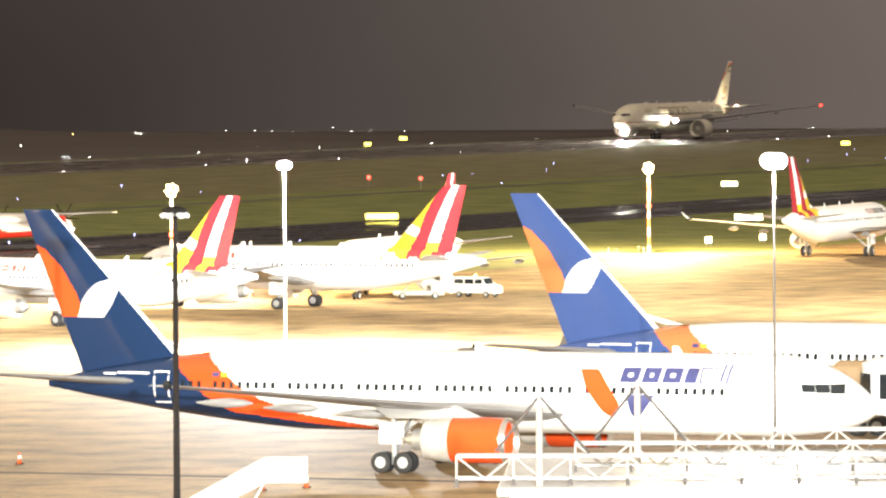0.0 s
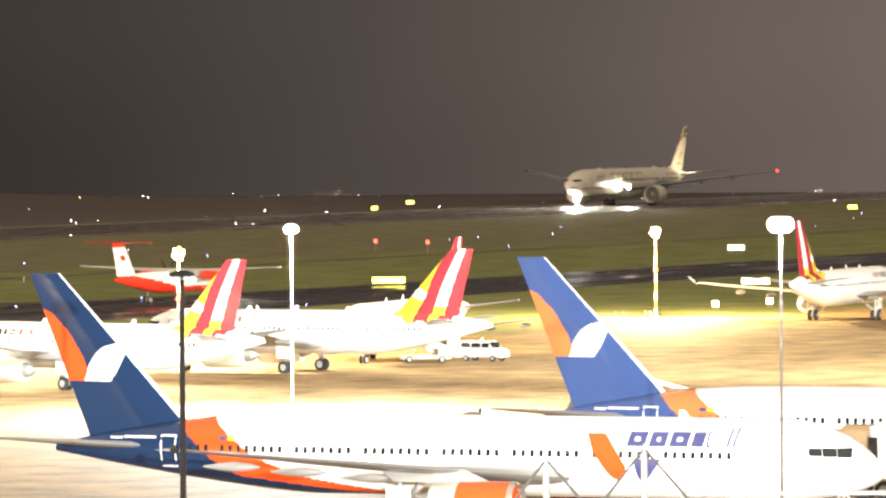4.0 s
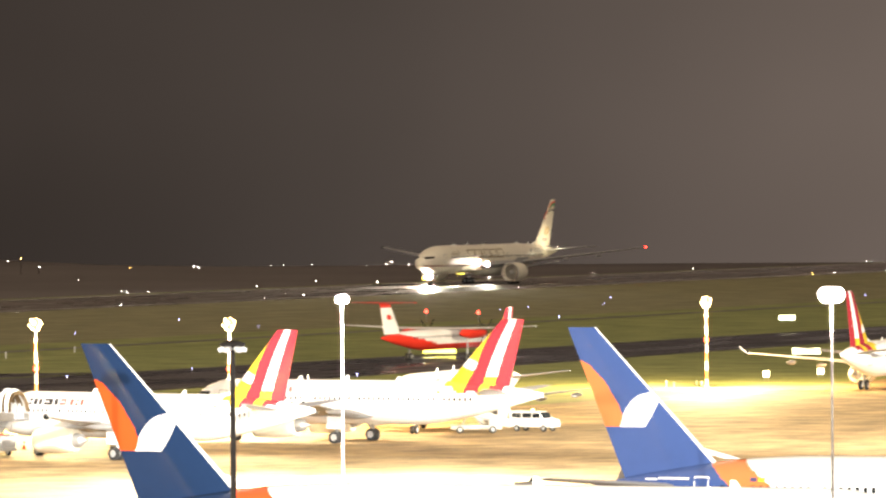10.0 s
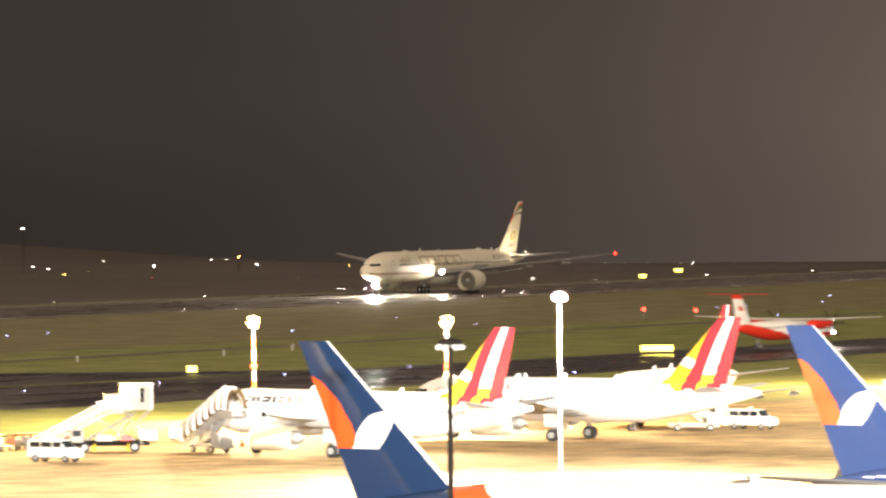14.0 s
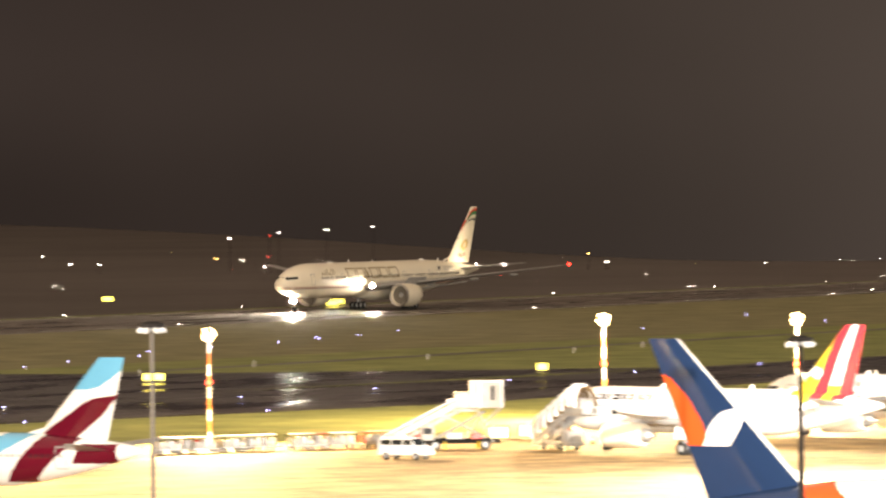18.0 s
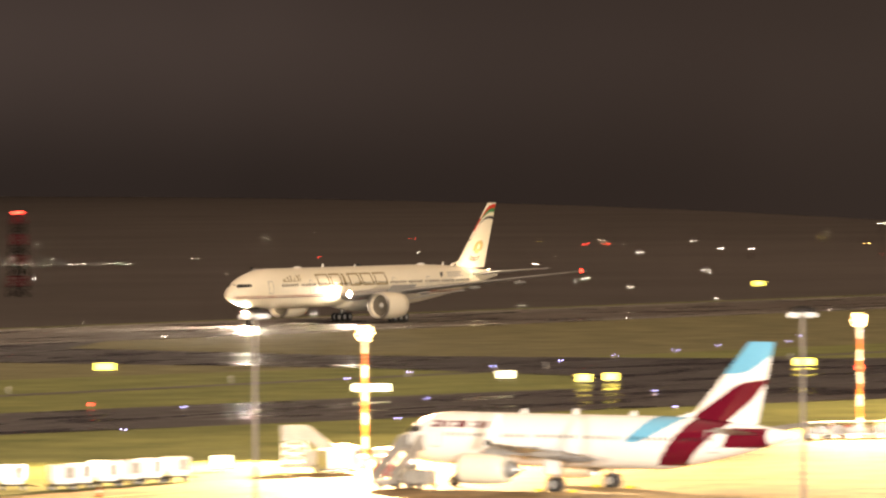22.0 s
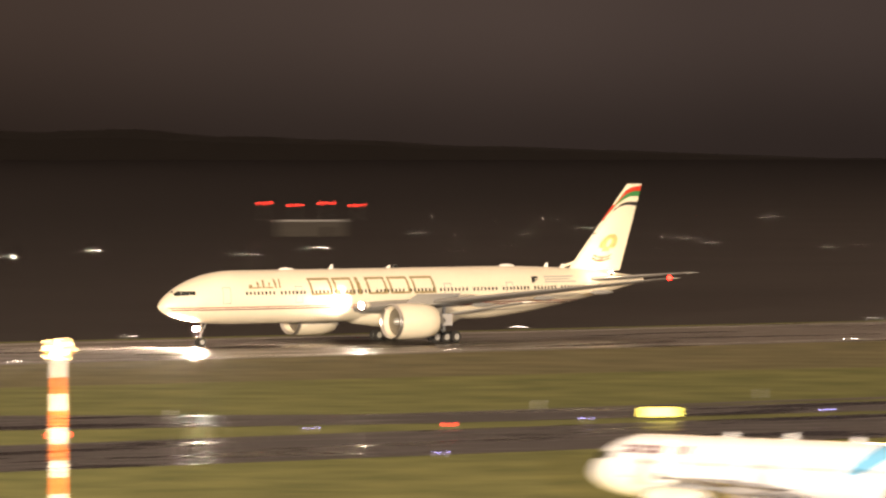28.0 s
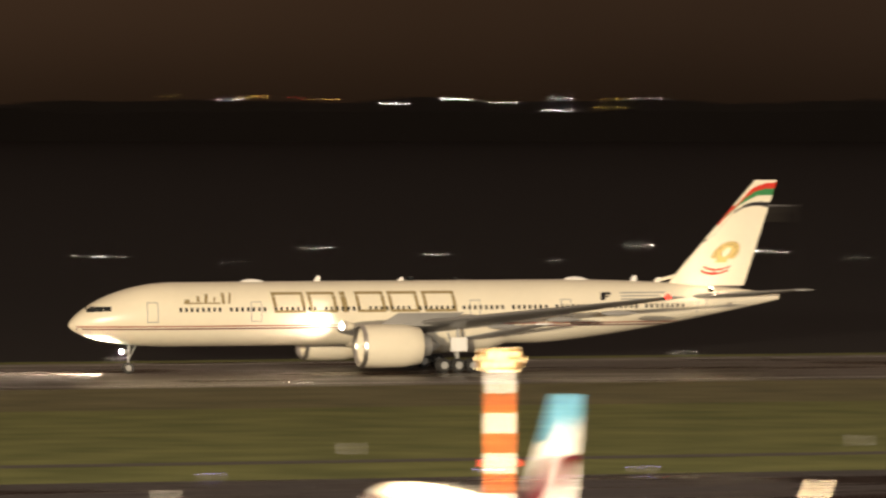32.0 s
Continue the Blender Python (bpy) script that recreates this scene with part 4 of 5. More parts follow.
high_mast(polar(49.9, 230), 41.0)
# masts added to carry the unseen floodlights
for eye, target, watts in FLOODS:
    if eye[2] != 40:
        ring_mast((eye[0] - 0.9, eye[1] - 1.1, 0), eye[2] + 0.9, True, "steel", "tall lit floodlight mast added out of view", 0.35)

# ---- pier with open roof trusses ----
PIER = Matrix.Translation((263.0, 121.0, 0)) @ Matrix.Rotation(radians(-67.5), 4, "Z")
pier = thing("pier_building", "low white pier building with open roof trusses and stayed masts", "airport pier", at=PIER)
part("wall", B((25, 8.2, 3.3, 44, 22, 6.6), bevel=0.1), M["white"], pier, "white clad pier wall")
part("roof", B((25, 8.2, 6.78, 45, 23, 0.35), bevel=0.06), M["white"], pier, "white flat roof")
for k in range(14):
    part("window", B((5 + 3.1 * k, -2.83, 4.2, 2.5, 0.08, 1.7), bevel=0.02), M["glass"], pier, "dark pier window")
for off, start in ((-1.5, 0.75), (7.1, 5.6), (16.7, 9.9)):
    z0, z1 = 7.25, 8.2
    truss = part("roof_truss", R(((start, off, z0), (47, off, z0), 0.075), ((start, off, z1), (47, off, z1), 0.085), seg=8), M["grey"], pier, "pale steel roof truss")
    part("truss_chord", R(((start, off + 1.1, z0), (47, off + 1.1, z0), 0.06), ((start, off + 1.1, z1), (47, off + 1.1, z1), 0.06), seg=8), M["mastwhite"], truss)
    x, k = start, 0
    while x < 46.9:
        nx = min(x + 1.2, 47)
        if k % 2 == 0:
            part("truss_post", R(((x, off, z0), (x, off, z1), 0.055), seg=6), M["mastwhite"], truss)
            part("truss_tie", R(((x, off, z1), (x, off + 1.1, z1), 0.05), seg=6), M["mastwhite"], truss)
            part("truss_foot", B((x, off, 7.08, 0.16, 0.16, 0.36)), M["polegrey"], truss, "", False)
        part("truss_diagonal", R(((x, off, z0 if k % 2 else z1), (nx, off, z1 if k % 2 else z0), 0.05), seg=6), M["mastwhite"], truss)
        x, k = nx, k + 1
for mx, my in ((4.25, -1.5), (8.3, 7.1)):
    post = part("stay_mast", R(((mx, my, 6.9), (mx, my, 10.3), 0.16, 0.14), ((mx, my, 10.3), (mx, my, 10.95), 0.14, 0.05), seg=12), M["mastwhite"], pier, "pale steel stay mast")
    for dx, dz in ((-1.85, 8.4), (2.1, 8.3)):
        part("stay_rod", R(((mx, my, 10.75), (mx + dx, my, dz), 0.06), seg=6), M["polegrey"], post, "steel stay rod")

# jet bridge at the near wide-body's nose
jb = thing("jet_bridge", "pale jet bridge with rounded cab docked by the nose", "jet bridge", at=Matrix.Translation(polar(69.1, 406)) @ Matrix.Rotation(radians(-76), 4, "Z"))
M["bellows"] = material("brown_bellows_fabric", (0.30, 0.20, 0.10), 0.8, vary=0.3, scale=1.2)
part("bellows", B((-2.2, 1.4, 5.0, 3.2, 2.4, 2.7), bevel=0.3), M["bellows"], jb, "brown folding bellows")
part("tunnel", B((14, 0, 5.0, 22, 2.8, 2.7), bevel=0.15), M["canvas"], jb, "pale ribbed tunnel")
part("cab", revolve_z([(1.9, 3.3), (1.95, 3.4), (1.95, 6.3), (1.2, 6.6)], 18), M["white"], jb, "rounded white cab")
for a in (2.2, 3.0, 3.8, 4.6):
    part("cab_window", B((0, 0, 0, 0.9, 0.08, 1.5), bevel=0.02), M["glass"], jb, "dark cab window").matrix_basis = Matrix.Translation((1.93 * math.cos(a), 1.93 * math.sin(a), 5.0)) @ Matrix.Rotation(a + math.pi / 2, 4, "Z")
part("support_leg", R(((6, -1.1, 0.6), (6, -1.1, 3.7), 0.2), ((6, 1.1, 0.6), (6, 1.1, 3.7), 0.2), seg=10), M["steel"], jb, "steel lifting columns")
wheels(jb, 6, -1.1, 0.5, 0.35), wheels(jb, 6, 1.1, 0.5, 0.35)
for k in range(10):
    part("tunnel_rib", B((4 + 2.1 * k, 0, 5.0, 0.12, 2.95, 2.85)), M["white"], jb, "", False)


# ---- ground equipment ----
def cart(tone, canopy):
    root = thing("baggage_cart", f"{canopy} baggage cart parked in a row on the apron edge", "baggage cart", "baggage carts")
    part("deck", B((0, 0, 0.45, 2.8, 1.5, 0.12), bevel=0.03), M["steel"], root)
    part("canopy", B((0, 0, 1.52, 2.5, 1.5, 0.09), bevel=0.04), M[tone], root, "canopy roof")
    for x, w, h in ((-0.75, 0.9, 0.55), (0.1, 0.7, 0.75), (0.82, 0.6, 0.45)):
        part("load", B((x, 0.05, 0.52 + h / 2, w, 1.1, h), bevel=0.08), M["dullwhite" if w > 0.8 else "grey" if w > 0.65 else "canvas"], root, "packed load")
    for x in (-1.22, 1.22):
        for y in (-0.7, 0.7):
            part("corner_post", R(((x, y, 0.45), (x, y, 1.5), 0.04), seg=6), M["dark"], root)
        part("end_panel", B((x, 0, 0.85, 0.05, 1.4, 0.75), bevel=0.02), M[tone], root)
    wheels(root, -0.95, 0, 0.22, 0.15, (0, 1.9), 0.62)
    part("drawbar", R(((1.4, 0, 0.4), (2.2, 0, 0.35), 0.04), seg=6), M["dark"], root)
    return root


carts = [cart("white", "white-topped"), cart("red", "red-topped"), cart("canvas", "cream-topped")]
spots = []
rc = random.Random(7)
for k in (0, 1, 2, 4, 5, 6, 8, 9, 10, 12, 13):
    spots.append((529 + 1.45 * k + rc.uniform(-0.4, 0.4), 333.5 - 0.95 * k + rc.uniform(-0.7, 0.7), rc.choice((0, 1, 1, 2, 2)), -33 + rc.uniform(-5, 5)))
for k, (cx, cy, kind, turn) in enumerate(spots):
    m = pose(cx, cy, 0.03, 0, 0, turn)
    if k < 3:
        carts[k].matrix_world = m
    else:
        copy_thing(carts[kind], m)


def container_dolly():
    root = thing("container_dolly", "white cargo container on a low wheeled dolly at the apron edge", "container dolly", "container dollies")
    part("deck", B((0, 0, 0.42, 2.3, 1.6, 0.1), bevel=0.02), M["dark"], root, "dark dolly deck")
    bm = bmesh.new()
    prof = [(-0.72, 0.5), (0.72, 0.5), (0.98, 0.95), (0.98, 2.0), (-0.98, 2.0), (-0.98, 0.9)]
    loft(bm, [[(x, y, z) for x, z in prof] for y in (-0.74, 0.74)])
    bmesh.ops.bevel(bm, geom=bm.edges[:], offset=0.03, segments=1, affect="EDGES")
    box_body = part("container", bm, M["white"], root, "white cargo container")
    for sgn in (-1, 1):
        for x in (-0.96, 0.0, 0.96):
            part("container_post", B((x, sgn * 0.755, 1.48, 0.07, 0.03, 1.02)), M["alu"], box_body, "bright metal edge post", False)
        part("container_curtain", B((0.48, sgn * 0.752, 1.4, 0.8, 0.02, 0.9), bevel=0.005), M["dullwhite"], box_body, "faded fabric curtain", False)
        part("container_rail", B((0, sgn * 0.757, 1.97, 1.94, 0.03, 0.06)), M["alu"], box_body, "bright metal top rail", False)
    wheels(root, -0.8, 0, 0.2, 0.15, (0, 1.6), 0.66)
    part("drawbar", R(((1.1, 0, 0.38), (1.9, 0, 0.3), 0.04), seg=6), M["dark"], root)
    return root


dolly = container_dolly()
for k, (cx, cy) in enumerate(((408.7, 336.8), (418.8, 338.4), (420.6, 334.9), (423.3, 335.2), (426.6, 335.0), (429.6, 335.4), (432.6, 335.4), (436.2, 335.6))):
    m = pose(cx, cy, 0.03, 0, 0, (-40, -52, -38, -47, -55, -35, -48, -42)[k])
    if k == 0:
        dolly.matrix_world = m
    else:
        copy_thing(dolly, m)


def van(label, tone="white"):
    root = thing("service_van", label, "van", "service vans")
    bm = bmesh.new()
    prof = [(-2.4, 0.45), (-2.4, 1.0), (-2.25, 1.15), (-1.5, 1.25), (-0.95, 1.95), (2.3, 2.0), (2.4, 1.8), (2.4, 0.45)]
    loft(bm, [[(x, y * (0.93 if z > 1.3 else 1), z) for x, z in prof] for y in (-0.92, 0.92)])
    bmesh.ops.bevel(bm, geom=bm.edges[:], offset=0.05, segments=2, affect="EDGES")
    body = part("body", bm, M[tone], root)
    for sgn in (-1, 1):
        for x0, x1 in ((-1.15, -0.3), (-0.15, 0.9), (1.05, 2.1)):
            part("side_window", B(((x0 + x1) / 2, sgn * 0.9, 1.58, x1 - x0, 0.06, 0.46), bevel=0.02), M["glass"], body, "dark side window")
        part("headlight", B((-2.4, sgn * 0.65, 0.9, 0.08, 0.3, 0.2), bevel=0.03), M["alu"], body)
    part("windscreen", B((0, 0, 0, 0.05, 1.5, 0.75), bevel=0.02), M["glass"], body, "dark windscreen").matrix_basis = Matrix.Translation((-1.27, 0, 1.6)) @ Matrix.Rotation(radians(38), 4, "Y")
    part("roof_beacon", R(((0.2, 0, 2.0), (0.2, 0, 2.16), 0.12), seg=10), M["amberlamp"], root, "amber roof beacon")
    wheels(root, -1.55, 0, 0.34, 0.22, (0, 3.1), 0.82)
    return root


van1 = van("white service van parked beside a baggage loader")
van1.matrix_world = pose(611.5, 277.2, 0.03, 0, 0, 82)
copy_thing(van1, pose(525.3, 305.9, 0.03, 0, 0, 88))


def covered_stairs(label, length=8.2, height=3.4, ribs=True, tower=False):
    """Foot at the origin, rising along +x."""
    root = thing("boarding_stairs", label, "boarding stairs", "boarding stairs")
    rail = 0.45 if ribs else 1.0
    n = 16
    for k in range(n):
        part("step", B((0.3 + k * (length - 0.6) / n, 0, 0.35 + k * (height - 0.35) / n, 0.42, 1.5, 0.06)), M["steel"], root, "", False)
    for sgn in (-1, 1):
        bm = bmesh.new()
        loft(bm, [[(x, sgn * 0.82 + d, z) for x, z in ((0, 0.25), (0, 0.35 + rail), (length, height + 0.1 + rail), (length + 2.2, height + 0.1 + rail), (length + 2.2, height - 0.15), (length, height - 0.15))] for d in (-0.03, 0.03)])
        part("side_panel", bm, M["dullwhite"], root, "white side panel", False)
    part("platform", B((length + 1.1, 0, height, 2.3, 1.7, 0.12), bevel=0.03), M["steel"], root)
    part("chassis", B((length * 0.55, 0, 0.62, length * 0.95, 1.7, 0.35), bevel=0.06), M["dullwhite"], root)
    for x in (length * 0.35, length * 0.75):
        part("support_strut", R(((x, -0.7, 0.7), (x + 1.2, -0.7, height * (x + 1.2) / length - 0.2), 0.07), ((x, 0.7, 0.7), (x + 1.2, 0.7, height * (x + 1.2) / length - 0.2), 0.07), seg=8), M["steel"], root)
    wheels(root, length * 0.3, 0, 0.36, 0.24, (0, length * 0.5), 0.8)
    part("driver_cab", B((length * 0.88, 0, 1.25, 1.5, 1.7, 1.2), bevel=0.12), M["dullwhite"], root, "white driver's cab")
    if tower:
        for x in (length + 0.1, length + 1.1, length + 2.1):
            for y in (-0.75, 0.75):
                part("tower_post", R(((x, y, 0.7), (x, y, height), 0.07), seg=6), M["white"], root, "white tower post")
        for y in (-0.75, 0.75):
            for z in (1.0, 1.6, 2.2):
                part("tower_brace", R(((length + 0.1, y, z), (length + 1.1, y, z + 0.55), 0.05), ((length + 2.1, y, z), (length + 1.1, y, z + 0.55), 0.05), ((length + 0.1, y, z), (length + 2.1, y, z), 0.05), seg=6), M["white"], root, "white lattice brace")
        part("chassis_beam", B((length + 1.0, 0, 0.62, 2.6, 1.7, 0.35), bevel=0.05), M["dullwhite"], root)
    if ribs:
        bm = bmesh.new()
        rings = []
        m = 26
        for k in range(m + 1):
            t = k / m
            x, z = t * (length + 2.0), 0.45 + min(t * (length + 2.0) / length, 1) * (height - 0.2)
            r = 1.0 + 0.10 * math.cos(k * math.pi)
            rings.append([(x - 0.25 * math.sin(a) * r, 0.92 * r * math.cos(a), z + 0.4 + 1.75 * r * math.sin(a)) for a in [math.pi * j / 10 for j in range(11)]])
        loft(bm, rings, False, False)
        bmesh.ops.solidify(bm, geom=bm.faces[:], thickness=0.05)
        # cream canopy coloured brown to put in the shaded gaps between hoops
        part("canopy", bm, M["bellows"], root, "canopy browned for the dark gaps between pale hoops")
        for k in range(8):
            t = (k + 0.3) / 8
            x, z = t * (length + 2.0), 0.85 + min(t * (length + 2.0) / length, 1) * (height - 0.2)
            arc = [(x - 0.28 * math.sin(a), 1.06 * math.cos(a), z + 1.95 * math.sin(a)) for a in [math.pi * j / 10 for j in range(11)]]
            part("canopy_rib", R(*[(p, q, 0.19) for p, q in zip(arc, arc[1:])], seg=6), M["white"], root, "pale canopy hoop")
    return root


st1 = covered_stairs("covered boarding stairs with ribbed cream canopy at the striped airliner", 6.2, 3.4)
st1.matrix_world = pose(549.0, 305.5, 0.03, 0, 0, -118)


def high_loader(label, panel="canvas"):
    """A raised cabin on a scissor frame with a sloping stair behind it."""
    root = thing("cabin_lift_truck", label, "lift truck", "cabin lift trucks")
    part("chassis", B((0, 0, 0.75, 7.2, 2.2, 0.3), (0, 0, 0.98, 6.6, 1.2, 0.16), bevel=0.04), M["dark"], root, "dark chassis frame")
    cab = part("driver_cab", B((-3.1, 0, 1.5, 1.3, 2.2, 1.4), bevel=0.15), M["dullwhite"], root, "white driver's cab")
    part("cab_window", B((-3.77, 0, 1.75, 0.05, 1.8, 0.6), bevel=0.01), M["glass"], cab, "dark windscreen")
    for sgn in (-1, 1):
        part("cab_side_window", B((-3.1, sgn * 1.1, 1.75, 0.8, 0.05, 0.55), bevel=0.01), M["glass"], cab, "dark side window")
        part("scissor_arm", R(((-2.2, sgn * 0.8, 1.1), (2.2, sgn * 0.8, 3.5), 0.1), seg=8), M["steel"], root, "steel scissor arm")
        part("scissor_arm", R(((2.2, sgn * 0.62, 1.1), (-2.2, sgn * 0.62, 3.5), 0.1), seg=8), M["steel"], root, "steel scissor arm")
        part("hydraulic_ram", R(((0.4, sgn * 0.4, 1.0), (1.9, sgn * 0.4, 3.1), 0.12, 0.08), seg=8), M["alu"], root, "bright hydraulic ram")
        for x in (-1.5, 1.6):
            part("outrigger", R(((x, sgn * 1.0, 0.8), (x, sgn * 1.55, 0.7), 0.08), ((x, sgn * 1.55, 0.75), (x, sgn * 1.55, 0.05), 0.07), seg=8), M["yellow"], root, "yellow outrigger leg")
    part("equipment_locker", B((-0.6, -0.9, 1.3, 1.5, 0.5, 0.6), bevel=0.04), M["grey"], root, "grey equipment locker")
    part("equipment_locker", B((1.4, -0.9, 1.25, 1.0, 0.5, 0.5), bevel=0.04), M["red"], root, "red equipment locker")
    cabin = part("cabin", B((2.4, 0, 5.0, 3.0, 2.4, 2.4), bevel=0.08), M["dullwhite"], root, "dull white raised cabin")
    part("cabin_roof", B((2.4, 0, 6.26, 3.2, 2.6, 0.1), bevel=0.03), M["white"], cabin, "white cabin roof")
    for sgn in (-1, 1):
        part("cabin_window", B((2.9, sgn * 1.21, 5.2, 0.35, 0.06, 1.3), bevel=0.02), M["glass"], cabin, "narrow dark cabin window")
        for x in (1.0, 1.75, 3.75):
            part("cabin_post", B((x, sgn * 1.22, 5.0, 0.1, 0.08, 2.4)), M["white"], cabin, "white corner post", False)
    part("cabin_door", B((3.92, 0, 4.95, 0.06, 1.3, 2.1), bevel=0.02), M["grey"], cabin, "grey cabin door")
    part("bridge_deck", B((0.3, 0, 3.6, 1.9, 2.0, 0.22), bevel=0.04), M["dullwhite"], root, "pale bridge deck")
    for k in range(3):
        part("bridge_rib", B((-0.5 + 0.65 * k, 0, 4.5, 0.12, 2.0, 1.7), bevel=0.03), M["canvas"], root, "pale bridge rib")
    for sgn in (-1, 1):
        part("support_leg", R(((1.4, sgn * 1.15, 3.8), (2.9, sgn * 1.15, 0.7), 0.09), ((3.6, sgn * 1.15, 3.8), (2.1, sgn * 1.15, 2.3), 0.07), seg=8), M["dullwhite"], root, "white slanted support leg")
        part("deck_rail", R(((-1.3, sgn * 1.0, 4.5), (1.0, sgn * 1.0, 4.9), 0.05), ((-1.0, sgn * 1.0, 3.6), (-1.0, sgn * 1.0, 4.6), 0.04), seg=6), M["white"], root, "white deck rail")
    part("bridge_cover", B((0.3, 0, 4.5, 1.7, 1.8, 1.6), bevel=0.2), M["canvas"], root, "pale bridge cover")
    m = Matrix.Translation((-3.5, 0, 1.95)) @ Matrix.Rotation(radians(-27), 4, "Y")
    for sgn in (-1, 1):
        part("stair_stringer", box(bmesh.new(), 0, sgn * 0.72, -0.05, 7.4, 0.08, 0.34, 0.02, m), M["dullwhite"], root, "white stair stringer")
        part("stair_rail", box(bmesh.new(), 0, sgn * 0.75, 1.05, 7.4, 0.07, 0.07, 0.02, m), M["white"], root, "white hand rail")
        part("rail_panel", box(bmesh.new(), 0, sgn * 0.74, 0.55, 7.3, 0.03, 0.55, 0.0, m), M[panel], root, "cloth rail panel", False)
        for k in range(6):
            part("rail_post", box(bmesh.new(), -3.5 + 1.4 * k, sgn * 0.75, 0.5, 0.06, 0.06, 1.1, 0.0, m), M["steel"], root, "", False)
    up = Matrix.Rotation(radians(27), 4, "Y")
    for k in range(15):
        part("step", box(bmesh.new(), 0, 0, 0, 0.32, 1.4, 0.05, 0.0, m @ Matrix.Translation((-3.5 + 0.5 * k, 0, 0.05)) @ up), M["steel"], root, "", False)
    wheels(root, -2.4, 0, 0.48, 0.3, (0, 4.6), 0.95)
    return root


hl1 = high_loader("white lift truck with raised cabin and stair, on the apron edge")
hl1.matrix_world = pose(545.8, 312.0, 0.03, 0, 0, -58)
hl2 = high_loader("white lift truck with raised cabin and brown-panelled stair", "bellows")
hl2.matrix_world = pose(365.3, 322.2, 0.03, 0, 0, 13)


def tug(label):
    root = thing("baggage_tractor", label, "tractor", "baggage tractors")
    part("body", B((0, 0, 0.75, 2.9, 1.4, 0.7), (0.5, 0, 1.2, 1.4, 1.35, 0.3), bevel=0.08), M["red"], root, "red tractor body")
    part("cab_roof", B((0.3, 0, 1.98, 1.5, 1.4, 0.08), bevel=0.03), M["white"], root)
    part("cab_post", R(((-0.4, -0.6, 1.0), (-0.4, -0.6, 1.95), 0.04), ((-0.4, 0.6, 1.0), (-0.4, 0.6, 1.95), 0.04), ((1.0, -0.6, 1.2), (1.0, -0.6, 1.95), 0.04), ((1.0, 0.6, 1.2), (1.0, 0.6, 1.95), 0.04), seg=6), M["dark"], root)
    wheels(root, -0.95, 0, 0.35, 0.24, (0, 1.9), 0.66)
    return root


tug1 = tug("red baggage tractor beside the boarding stairs")
tug1.matrix_world = pose(566, 312, 0.03, 0, 0, 120)
copy_thing(tug1, pose(553, 321, 0.03, 0, 0, 110))
copy_thing(tug1, pose(446, 321.5, 0.03, 0, 0, 100))


def belt_loader(label, steep=17, lift=1.75):
    root = thing("belt_loader", label, "belt loader", "belt loaders")
    part("chassis", B((0, 0, 0.6, 5.0, 1.7, 0.45), bevel=0.06), M["dullwhite"], root)
    m = Matrix.Translation((0.2, 0, lift)) @ Matrix.Rotation(radians(-steep), 4, "Y")
    for sgn in (-1, 1):
        part("side_guard", box(bmesh.new(), 0.1, sgn * 0.52, 0.35, 7.0, 0.06, 0.5, 0.0, m), M["canvas"], root, "pale side guard", False)
        part("boom_strut", R(((-0.6, sgn * 0.5, 0.8), (0.6, sgn * 0.5, lift + 0.3), 0.07), ((1.4, sgn * 0.5, 0.8), (0.6, sgn * 0.5, lift + 0.3), 0.07), seg=6), M["steel"], root, "steel boom strut")
    part("conveyor", box(bmesh.new(), 0, 0, 0, 7.4, 1.0, 0.4, 0.04, m), M["dullwhite"], root, "white conveyor boom")
    part("belt", box(bmesh.new(), 0, 0, 0.17, 7.3, 0.75, 0.04, 0.0, m), M["dark"], root, "dark belt")
    part("seat_box", B((-1.6, 0.55, 1.1, 0.9, 0.6, 0.7), bevel=0.06), M["dullwhite"], root)
    wheels(root, -1.6, 0, 0.36, 0.24, (0, 3.2), 0.75)
    return root


bl1 = belt_loader("white belt loader reaching up beside the apron edge")
bl1.matrix_world = pose(606, 281, 0.03, 0, 0, 118)
copy_thing(van1, pose(460.2, 336.2, 0.03, 0, 0, 60))
steep_stairs = covered_stairs("white mobile stairs with plain railings parked at the apron edge", 3.3, 2.8, False, True)
steep_stairs.matrix_world = pose(455.9, 332.9, 0.03, 0, 0, 128)

copy_thing(bl1, pose(390, 337, 0.03, 0, 0, 20))
open_stairs = covered_stairs("white passenger stairs with plain railings, on the apron", 5.2, 3.0, False)
open_stairs.matrix_world = pose(315.0, 160.6, 0.03, 0, 0, -64)
nose_stairs = copy_thing(open_stairs, pose(433, 313, 0.03, 0, 0, 10))
tagged(nose_stairs, "white passenger stairs at the wave-painted airliner's front door")


def crate(label):
    root = thing("cargo_container", label, "container", "cargo containers")
    bm = bmesh.new()
    loft(bm, [[(-1.55, y, 0.5), (1.0, y, 0.5), (1.55, y, 1.0), (1.55, y, 2.1), (-1.55, y, 2.1)] for y in (-0.75, 0.75)])
    bmesh.ops.bevel(bm, geom=bm.edges[:], offset=0.04, segments=1, affect="EDGES")
    part("shell", bm, M["alu"], root, "pale metal container shell")
    part("dolly", B((0, 0, 0.38, 3.2, 1.6, 0.16), bevel=0.03), M["steel"], root, "steel dolly")
    part("curtain", B((0, -0.76, 1.35, 2.2, 0.04, 1.2)), M["white"], root, "pale curtain", False)
    wheels(root, -1.1, 0, 0.2, 0.14, (0, 2.2), 0.6)
    return root


cr1 = crate("pale metal cargo container on a dolly at the apron edge")
cr1.matrix_world = pose(387, 343, 0.03, 0, 0, 12)
